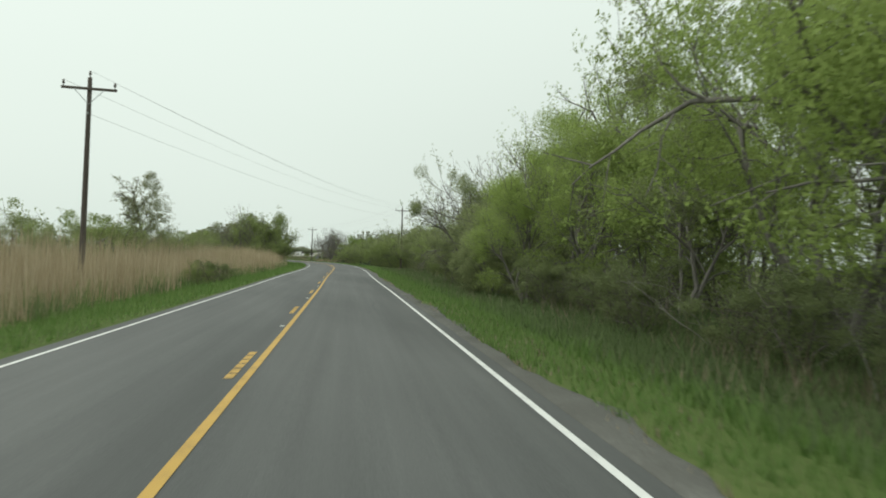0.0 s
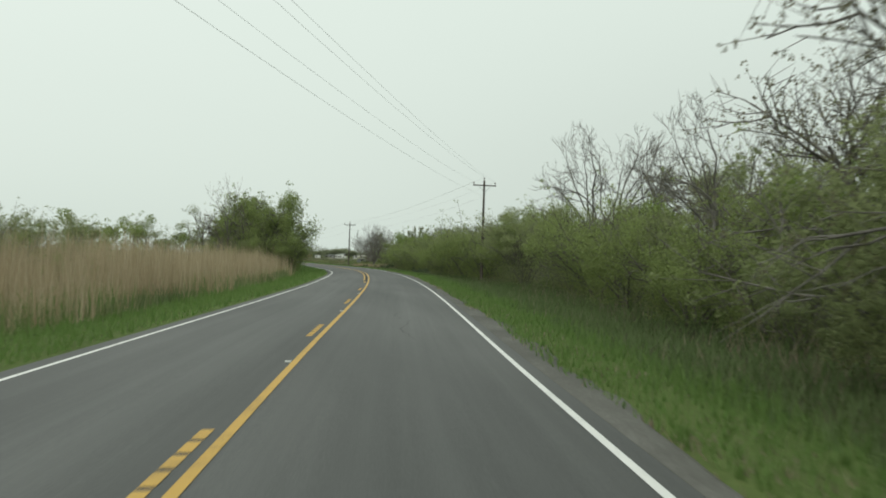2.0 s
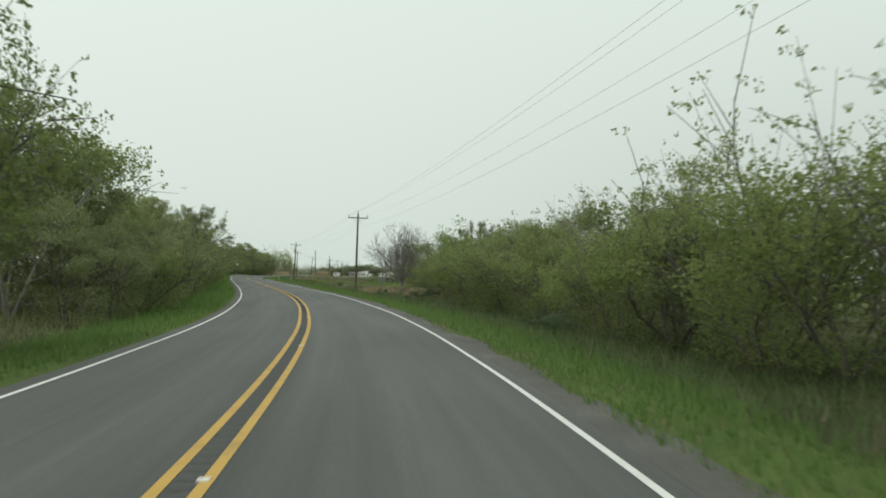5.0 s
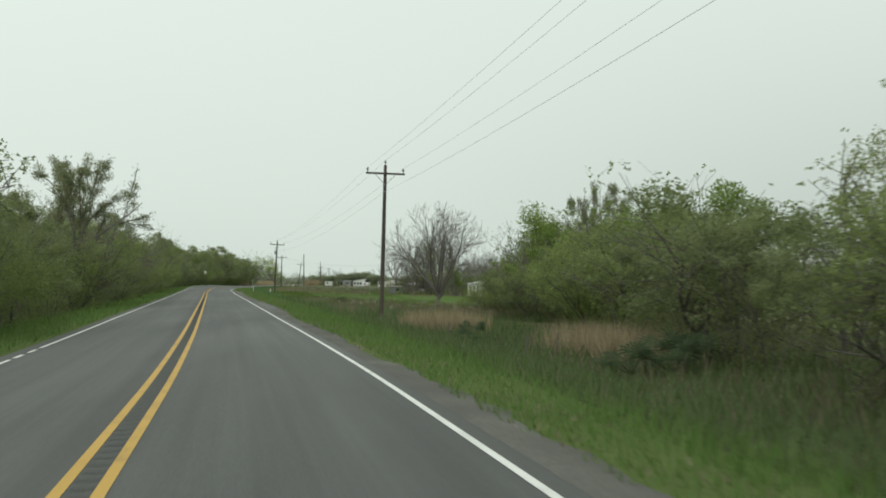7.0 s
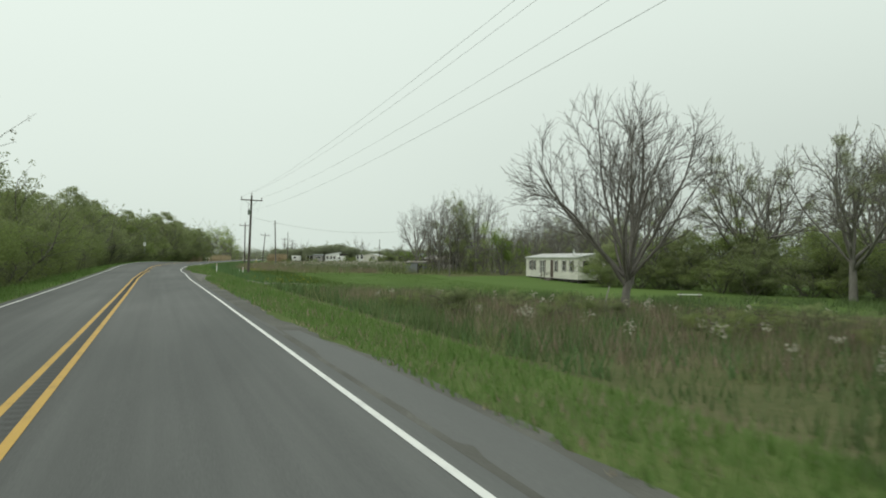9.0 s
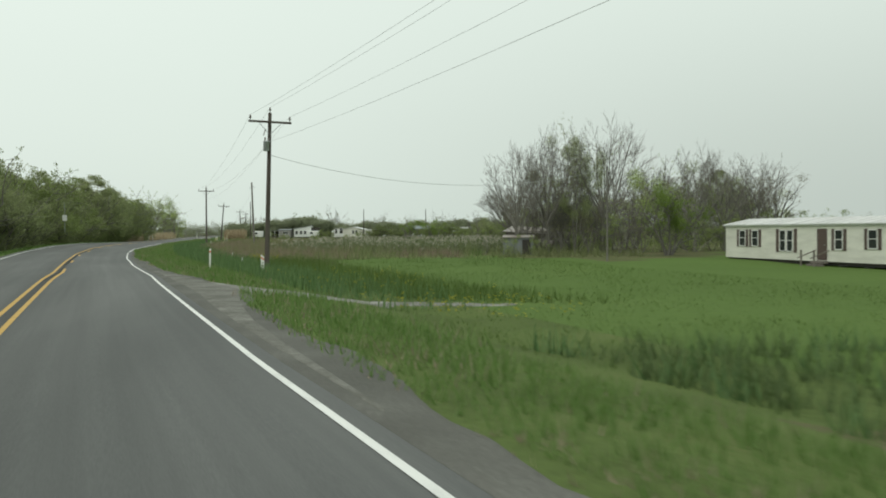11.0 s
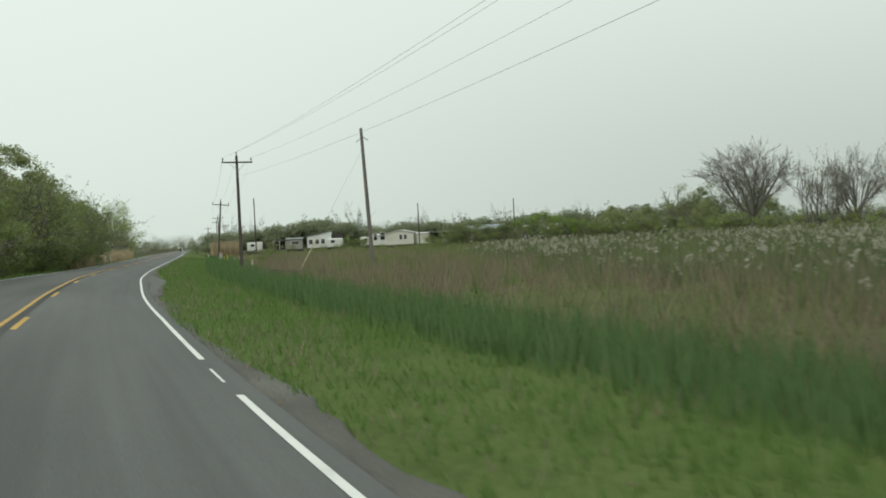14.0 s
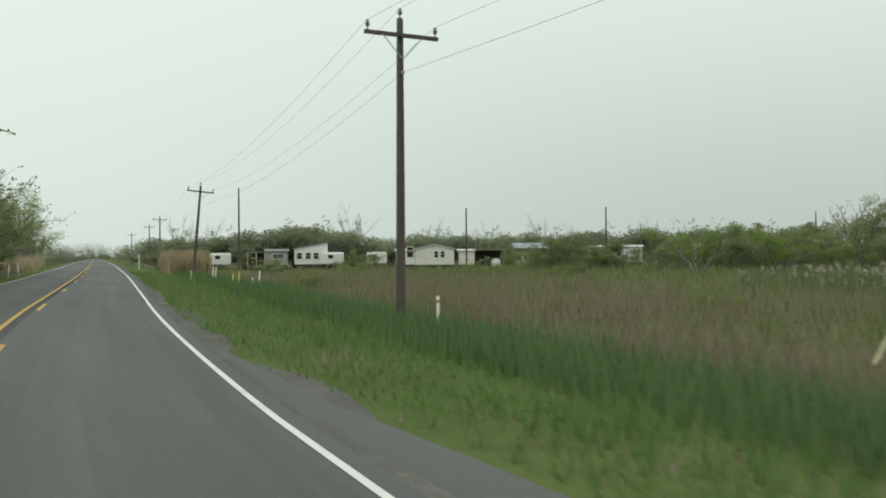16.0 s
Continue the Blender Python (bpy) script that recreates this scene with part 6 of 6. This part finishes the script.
def raised_house():
    """White house with a one-pitched roof and a band of dark windows."""
    ob = new("raised_house")
    tagged(ob, "white house with a slanting roof and dark windows", "house", group="far dwellings")
    bm = bmesh.new()
    prof = [(-2.3, 0.5), (2.3, 0.5), (2.3, 3.5), (-2.3, 2.7)]
    a = [bm.verts.new((p, -1.8, q)) for p, q in prof]
    b = [bm.verts.new((p, 1.8, q)) for p, q in prof]
    for i in range(4):
        j = (i + 1) % 4
        bm.faces.new((a[i], a[j], b[j], b[i]))
    bm.faces.new(a[::-1])
    bm.faces.new(b)
    part("wall", bm, WHITE_SIDING, ob)
    part("roof", box(5.1, 4.0, 0.1, (0, 0, 3.12), 0.01, Matrix.Rotation(radians(-9.9), 4, "Y")), GREY_SHEET, ob)
    for x in (-1.6, -0.4, 0.7):
        window(ob, x, 1.2, 0.8, 0.95, -1.8, False)
    # shade below the floor and inside the lean-to, as solid dark blocks
    part("skirt", box(4.4, 3.4, 0.8, (0, 0, -0.3)), DARK, ob)
    part("side_wing", box(2.2, 3.2, 2.6, (3.4, 0.2, 0.4), 0.02), DARK, ob, "lean-to as a solid dark block for its shaded inside")
    ob.matrix_basis = pose(23.6, 555.2, -0.1, 0, 0, -16)


raised_house()


def camper(x, y, turn, label="small white camper trailer parked in the yard"):
    ob = new("camper_trailer")
    tagged(ob, label, "camper", group="campers in the yards")
    part("body", box(2.9, 2.0, 1.7, (0, 0, 0.45), 0.25), WHITE_SIDING, ob)
    part("window", box(0.7, 0.03, 0.5, (-0.4, -1.0, 1.3), 0.01), GLASS, ob)
    part("door", box(0.55, 0.03, 1.45, (0.7, -1.0, 0.55), 0.01), TRIM, ob)
    for s in (-1, 1):
        w = part("wheel", lathe([(0.28, 0), (0.32, 0.03), (0.32, 0.15), (0.28, 0.18)], 14, (0, s * 0.9 + 0.09, 0.32), Matrix.Rotation(radians(90), 4, "X")), DARK, ob, "dark rubber wheel")
        part("hub", lathe([(0.12, 0), (0.12, 0.2)], 10, (0, s * 0.9 + 0.1, 0.32), Matrix.Rotation(radians(90), 4, "X")), STEEL, w)
    part("drawbar", box(1.0, 0.1, 0.1, (-1.9, 0, 0.45), 0.01), STEEL, ob)
    ob.matrix_basis = pose(x, y, -0.1, 0, 0, turn)


camper(25.9, 552.0, -16, "white camper parked before the slanting-roofed house")
camper(32.4, 552.2, -20)
camper(11.6, 559.0, -10, "white camper beside the tan reed clump")


def carport():
    ob = new("carport")
    tagged(ob, "metal carport with a curved blue-grey roof over stored things", "carport")
    bm = bmesh.new()
    n, rows = 10, []
    for s in (-1, 1):
        for t in (0, 0.05):
            rows.append([bm.verts.new((s * 3.6, -2.6 + 5.2 * i / n, 2.45 + 0.75 * math.sin(math.pi * i / n) + t)) for i in range(n + 1)])
    for a, b in ((0, 2), (1, 3), (0, 1), (2, 3)):
        for i in range(n):
            bm.faces.new((rows[a][i], rows[a][i + 1], rows[b][i + 1], rows[b][i]))
    part("roof", bm, BLUE_ROOF, ob, "curved blue-grey sheet roof", True)
    for x in (-3.4, 0, 3.4):
        for y in (-2.5, 2.5):
            part("post", box(0.08, 0.08, 2.75, (x, y, -0.2), 0.01), STEEL, ob)
    part("back_panel", box(7.0, 0.06, 2.2, (0, 2.5, 0.2)), GREY_SHEET, ob)
    ob.matrix_basis = pose(53.2, 542.6, -0.05, 0, 0, -30)
    for px, py, sx, sz in ((50.6, 542.4, 2.0, 1.9), (53.5, 541.2, 1.6, 1.3)):
        cab = new("storage_cabinet")
        tagged(cab, "white storage cabinet with doors under the carport", "cabinet")
        part("body", box(sx, 1.0, sz, (0, 0, 0), 0.02), WHITE_SIDING, cab)
        for s in (-1, 1):
            part("door", box(sx / 2 - 0.06, 0.03, sz - 0.15, (s * sx / 4, -0.51, 0.08), 0.01), TRIM, cab)
            part("vent", box(0.35, 0.02, 0.5, (s * sx / 4, -0.535, sz * 0.55), 0.005), DARK, cab)
        cab.matrix_basis = pose(px, py, -0.1, 0, 0, -30)
    lean = new("open_shed")
    tagged(lean, "dark open shed with a flat roof beside the farmhouse", "shed")
    part("roof", box(4.0, 3.4, 0.1, (0, 0, 2.35), 0.01, Matrix.Rotation(radians(3), 4, "Y")), GREY_SHEET, lean)
    for x in (-1.8, 1.8):
        for y in (-1.5, 1.5):
            part("post", box(0.1, 0.1, 2.5, (x, y, -0.1), 0.01), TIMBER, lean)
    part("back_wall", box(3.8, 0.08, 2.2, (0, 1.5, 0)), DARK, lean)
    part("stored_tank", lathe([(0.0, 0), (0.6, 0.02), (0.62, 0.9), (0.4, 1.15), (0.1, 1.2)], 14, (1.0, -0.6, 0)), TRIM, lean, "white plastic tank", True)
    lean.matrix_basis = pose(41.2, 534.6, -0.1, 0, 0, -24)


carport()


def old_shed():
    ob = new("old_shed")
    tagged(ob, "weathered grey sheet-metal shed under bare trees", "shed")
    part("wall", box(2.5, 2.3, 1.45, (0, 0, 0), 0.02), GREY_SHEET, ob)
    for k in range(9):
        part("rib", box(0.04, 0.03, 1.4, (-1.15 + k * 0.28, -1.16, 0.02)), GREY_SHEET, ob)
    part("roof", box(2.7, 2.6, 0.07, (0, 0, 1.52), 0.01, Matrix.Rotation(radians(4), 4, "X")), RUSTY, ob, "rusty sheet roof")
    # a flat dark panel on the wall, coloured as the doorway's inner shade
    part("doorway", box(0.7, 0.05, 1.25, (0.7, -1.165, 0.02)), DARK, ob)
    ob.matrix_basis = pose(24.6, 379.6, -0.35, 0, 0, -20)
    ob = new("collapsed_shed")
    tagged(ob, "collapsed low shed with a rusty sagging roof", "shed")
    part("roof", box(5.5, 3.2, 0.08, (0, 0, 1.5), 0.01, Matrix.Rotation(radians(9), 4, "X") @ Matrix.Rotation(radians(3), 4, "Y")), RUSTY, ob)
    part("wall", box(5.0, 2.6, 1.45, (0, 0, 0), 0.02), TIMBER, ob)
    part("loose_sheet", box(1.6, 0.9, 0.03, (1.6, -1.8, 0.2), 0, Matrix.Rotation(radians(50), 4, "X")), RUSTY, ob)
    ob.matrix_basis = pose(30.5, 392.0, 0.2, 0, 0, -36)


old_shed()

# ---- dwarf palmettos in the ditch brush ----
def palmetto(x, y, size, turn):
    ob = new("palmetto")
    tagged(ob, "dark green dwarf palmetto with stiff fan leaves", "palm", group="palmettos in the ditch")
    rng = np.random.default_rng(int(x * 10))
    for k in range(9):
        a, up = 2.4 * k + rng.uniform(-0.3, 0.3), rng.uniform(0.35, 1.2)
        way = Vector((math.cos(a) * math.cos(up), math.sin(a) * math.cos(up), math.sin(up)))
        side = way.cross(Vector((0, 0, 1))).normalized()
        hub = way * rng.uniform(0.5, 0.8)
        bm = bmesh.new()
        for q in range(11):
            b = radians(-95 + 19 * q)
            d = (way * math.cos(b) + side * math.sin(b)).normalized()
            n = d.cross(way.cross(side)).normalized() * 0.035
            tip = hub + d * rng.uniform(0.42, 0.55) + Vector((0, 0, -0.08))
            mid = hub + d * 0.28
            v = [bm.verts.new(p) for p in (hub, mid + n, tip, mid - n)]
            bm.faces.new(v)
        frond = part("frond", bm, PALM, ob)
        V, F = tubes([(0, 0, 0, *hub, 0.014, 0.01)], 5)
        bulk("stalk", V, F, PALM, frond)
    ob.matrix_basis = pose(x, y, float(height(x - edge(y), y)), 0, 0, turn) @ Matrix.Scale(size, 4)


for x, y, k in ((19.0, 222.7, 1.0), (20.0, 222.5, 1.25), (20.8, 223.6, 1.1), (17.0, 235.4, 0.9), (20.2, 178.5, 1.0), (21.5, 182.0, 1.1)):
    palmetto(x, y, k, 50 * x)
for x, y in ((17.5, 228.3), (18.5, 228.4), (16.2, 237.0)):
    marker_stake = new("stake")
    tagged(marker_stake, "thin pale wooden stake in the ditch weeds", "stake", group="ditch stakes")
    part("shaft", box(0.05, 0.05, 1.0, (0, 0, -0.25), 0.008), TIMBER, marker_stake)
    marker_stake.matrix_basis = pose(x, y, float(height(x - edge(y), y)), 4, 3, 10)

# ---- roadside markers ----
POST_WHITE = plain("white_plastic_post", (0.74, 0.74, 0.7), 0.5)
BAND = plain("orange_reflective_band", (0.62, 0.16, 0.06), 0.4)
RED = plain("faded_red_paint", (0.42, 0.12, 0.08), 0.6, vary=0.25)
YELLOW = plain("yellow_marker_paint", (0.6, 0.5, 0.07), 0.5)


def marker(x, y, tall, lean=(0, 0), band=True, mat=POST_WHITE, r=0.045, label="white plastic marker post with an orange band"):
    ob = new("marker_post")
    tagged(ob, label, "post", group="roadside marker posts")
    part("tube", lathe([(r, -0.25), (r, tall * 0.3), (r * 1.08, tall * 0.3 + 0.01), (r * 1.08, tall * 0.3 + 0.05), (r, tall * 0.3 + 0.06), (r, tall - 0.02), (r * 0.8, tall)], 14), mat, ob, smooth=True)
    if band:
        part("band", lathe([(r + 0.003, tall - 0.2), (r + 0.003, tall - 0.11)], 14), BAND, ob, "orange reflective band", True)
    ob.matrix_basis = pose(x, y, float(height(x - edge(y), y)), lean[1], lean[0], 0)


for x, y, t, l in ((-0.97, 354.1, 1.12, (1.5, 0)), (1.75, 355.9, 1.1, (0, 0)), (1.8, 354.6, 1.05, (-2, 0))):
    marker(x, y, t, l)
marker(1.0, 364.6, 0.72, (0, 0), False, r=0.035, label="short thin white stake in the grass")
marker(0.75, 380.6, 0.62, (4, 0), False, r=0.03, label="thin white stake leaning in the ditch grass")
for x, y, t, c, l in ((-1.2, 500.0, 0.8, POST_WHITE, (0, 0)), (0.0, 498.0, 1.3, POST_WHITE, (5, 0)), (0.3, 498.4, 1.3, POST_WHITE, (3, 0)), (-0.1, 489.5, 1.0, YELLOW, (0, 0)), (0.25, 489.3, 1.2, YELLOW, (0, 0)), (1.0, 488.7, 0.75, POST_WHITE, (0, 0)), (1.6, 489.6, 0.75, POST_WHITE, (0, 0)), (2.2, 492.0, 1.1, POST_WHITE, (0, 0)), (-0.9, 454.4, 0.95, POST_WHITE, (0, 0)), (-14.0, 513.0, 1.1, POST_WHITE, (5, 0)), (-13.2, 514.0, 1.1, POST_WHITE, (-5, 0))):
    marker(x, y, t, l, c is POST_WHITE and t < 1.0, c, label="yellow utility marker post in the grass" if c is YELLOW else "pale utility marker post in the grass")


def hydrant(x, y):
    ob = new("fire_hydrant")
    tagged(ob, "faded red fire hydrant in tall grass between posts", "hydrant")
    part("barrel", lathe([(0.17, -0.2), (0.17, 0.0), (0.13, 0.02), (0.12, 0.42), (0.16, 0.43), (0.16, 0.47), (0.13, 0.48)], 14), RED, ob, smooth=True)
    part("bonnet", lathe([(0.15, 0.48), (0.14, 0.56), (0.09, 0.64), (0.04, 0.66), (0.04, 0.72)], 14), RED, ob, smooth=True)
    for a in (0, 90, 180):
        c = part("cap", lathe([(0.065, 0.1), (0.065, 0.18), (0.05, 0.2), (0.025, 0.2), (0.025, 0.24)], 10, (0, 0, 0.34), Matrix.Rotation(radians(a), 4, "Z") @ Matrix.Rotation(radians(90), 4, "Y")), RED, ob)
    ob.matrix_basis = pose(x, y, float(height(x - edge(y), y)) - 0.12, 0, 0, 30) @ Matrix.Scale(0.75, 4)


hydrant(1.9, 355.3)

STUD = plain("white_road_stud", (0.7, 0.7, 0.66), 0.4)
for k in range(14):
    y = 20.6 + 13.18 * k
    ob = new("road_stud")
    tagged(ob, "small pale reflective stud on the centre line", "road stud", group="centre line studs")
    part("body", box(0.1, 0.1, 0.018, (0, 0, 0), 0.006), STUD, ob)
    ob.matrix_basis = pose(float(edge(y)) - 3.65, y, 0.058, 0, 0, 0)


# ---- gravel driveway, paved pull-off and old timber ----
def patch(name, label, rows, material):
    """A ground patch that lies on the land; rows of corner (d, y), corner (d, y) and lift."""
    rng = np.random.default_rng(len(label))
    V = []
    for (d0, y0), (d1, y1), lift in rows:
        j0, j1 = rng.normal(0, 0.1 if "pull" in name else 0.3, 2)
        for k in range(9):
            d, y = d0 + (d1 - d0) * k / 8, y0 + j0 + (y1 + j1 - y0 - j0) * k / 8
            V.append((float(edge(y)) + d, y, float(height(d, y)) + (-0.05 if k == 8 else lift if k > 1 else (-0.015, 0.012)[k] if "pull" in name else -0.05 + 0.07 * k)))
    i = (np.arange(len(rows) - 1)[:, None] * 9 + np.arange(8)[None]).ravel()
    ob = bulk(name, np.array(V), np.stack([i, i + 1, i + 10, i + 9], 1), material)
    return tagged(ob, label, "drive", kind="structure")


DROWS = [(d, np.interp(d, [2.0, 3.8, 7.2, 11.0], [332.6, 333.5, 333.6, 333.0]), np.interp(d, [2.0, 2.8, 3.8, 7.2, 9.3, 11.0], [340.5, 338.6, 337.6, 335.6, 334.5, 333.7])) for d in np.arange(1.1, 11.1, 0.45)]
patch("driveway", "pale gravel driveway leading from the road to the lawn", [((d, a), (d, b), 0.025) for d, a, b in DROWS], DRIVE)
patch("driveway", "spread grey gravel where the drive meets the road", [((0.45, y), (w, y), 0.032) for y, w in ((314, 0.55), (320, 0.75), (324, 0.95), (328, 1.3), (330, 1.8), (332, 2.3), (334, 2.6), (336, 2.5), (338, 2.2), (340, 1.9), (342, 1.7), (344, 1.5), (346, 1.2), (348, 0.9), (350, 0.65))], SPREAD_GRAVEL)
patch("pull_off", "worn asphalt pull-off beside the lane", [((0.3, y), (w, y), z) for y, w, z in ((412, 0.4, 0), (418, 0.55, 0.02), (422, 0.65, 0.03), (427, 0.95, 0.035), (430, 1.35, 0.035), (434, 1.4, 0.035), (437, 1.2, 0.035), (440, 0.9, 0.03), (446, 0.6, 0.02), (452, 0.4, 0))], ASPHALT)
patch("pull_off", "worn asphalt shoulder beside the lane", [((0.3, y), (w, y), z) for y, w, z in ((250, 0.4, 0), (256, 0.9, 0.02), (262, 1.3, 0.035), (270, 1.3, 0.035), (276, 0.9, 0.02), (284, 0.4, 0))], ASPHALT)
OLD = new("old_timber_pile")
tagged(OLD, "rotting grey boards lying in the marsh weeds", "timber")
for k, (x, y, l, a, z) in enumerate(((0, 0, 3.6, 8, 0.45), (0.4, 0.5, 3.0, 2, 0.2), (-0.6, 0.9, 2.6, -12, 0.35), (1.9, 0.3, 2.0, 60, 0.15))):
    part("board", box(l, 0.22, 0.06, (x, y, z), 0.008, Matrix.Rotation(radians(a), 4, "Z") @ Matrix.Rotation(radians(3 - k * 2), 4, "Y")), TIMBER, OLD)
part("stake", box(0.1, 0.1, 0.75, (-1.5, 0, -0.2), 0.01), TIMBER, OLD)
part("stake", box(0.1, 0.1, 0.7, (1.6, 0.2, -0.2), 0.01), TIMBER, OLD)
OLD.matrix_basis = pose(-0.5, 434.0, -0.45, 0, 0, 10)


def leaning_pole(x, y):
    ob = new("leaning_pole")
    tagged(ob, "thin pale wooden pole leaning beside the bare tree", "pole")
    part("shaft", lathe([(0.04, -0.2), (0.04, 0.3), (0.035, 1.4), (0.02, 1.42)], 8), BARK_PALE, ob, smooth=True)
    ob.matrix_basis = pose(x, y, float(height(x - edge(y), y)), 0, 14, 0)


def garden_bench(x, y):
    ob = new("garden_bench")
    tagged(ob, "low white backless bench on the grass under trees", "bench")
    part("seat", box(1.7, 0.36, 0.06, (0, 0, 0.33), 0.012), TRIM, ob)
    for k in (-0.65, 0.65):
        part("leg", box(0.1, 0.3, 0.34, (k, 0, 0.13), 0.01), TIMBER, ob)
    ob.matrix_basis = pose(x, y, float(height(x - edge(y), y)), 0, 0, -12)


leaning_pole(21.4, 297.0)
garden_bench(34.4, 314.5)


def road_sign(x, y):
    ob = new("road_sign")
    tagged(ob, "plain pale rectangular road sign on a thin steel post", "road sign")
    part("post", box(0.06, 0.04, 3.5, (0, 0, 1.45), 0.008), STEEL, ob)
    part("plate", box(0.5, 0.01, 0.65, (0, -0.03, 2.85), 0.004), TRIM, ob)
    ob.matrix_basis = pose(x, y, float(height(x - edge(y), y)), 0, 0, 20)


def letter_box(x, y):
    ob = new("letter_box")
    tagged(ob, "black letter box on a white post at the roadside", "letter box")
    part("box", lathe([(0.0, -0.25), (0.12, -0.25), (0.13, -0.23), (0.13, 0.23), (0.12, 0.25), (0.0, 0.25)], 12, (-0.12, 0, 1.15), Matrix.Rotation(radians(90), 4, "X")), DARK, ob, "black rounded box")
    part("post", box(0.1, 0.1, 1.3, (0.12, 0, 0.4), 0.01), TRIM, ob)
    part("arm", box(0.5, 0.08, 0.08, (0, 0, 1.0), 0.01), TRIM, ob)
    ob.matrix_basis = pose(x, y, float(height(x - edge(y), y)), 0, 0, 0)


road_sign(-17.5, 420.0)
letter_box(-4.0, 511.0)
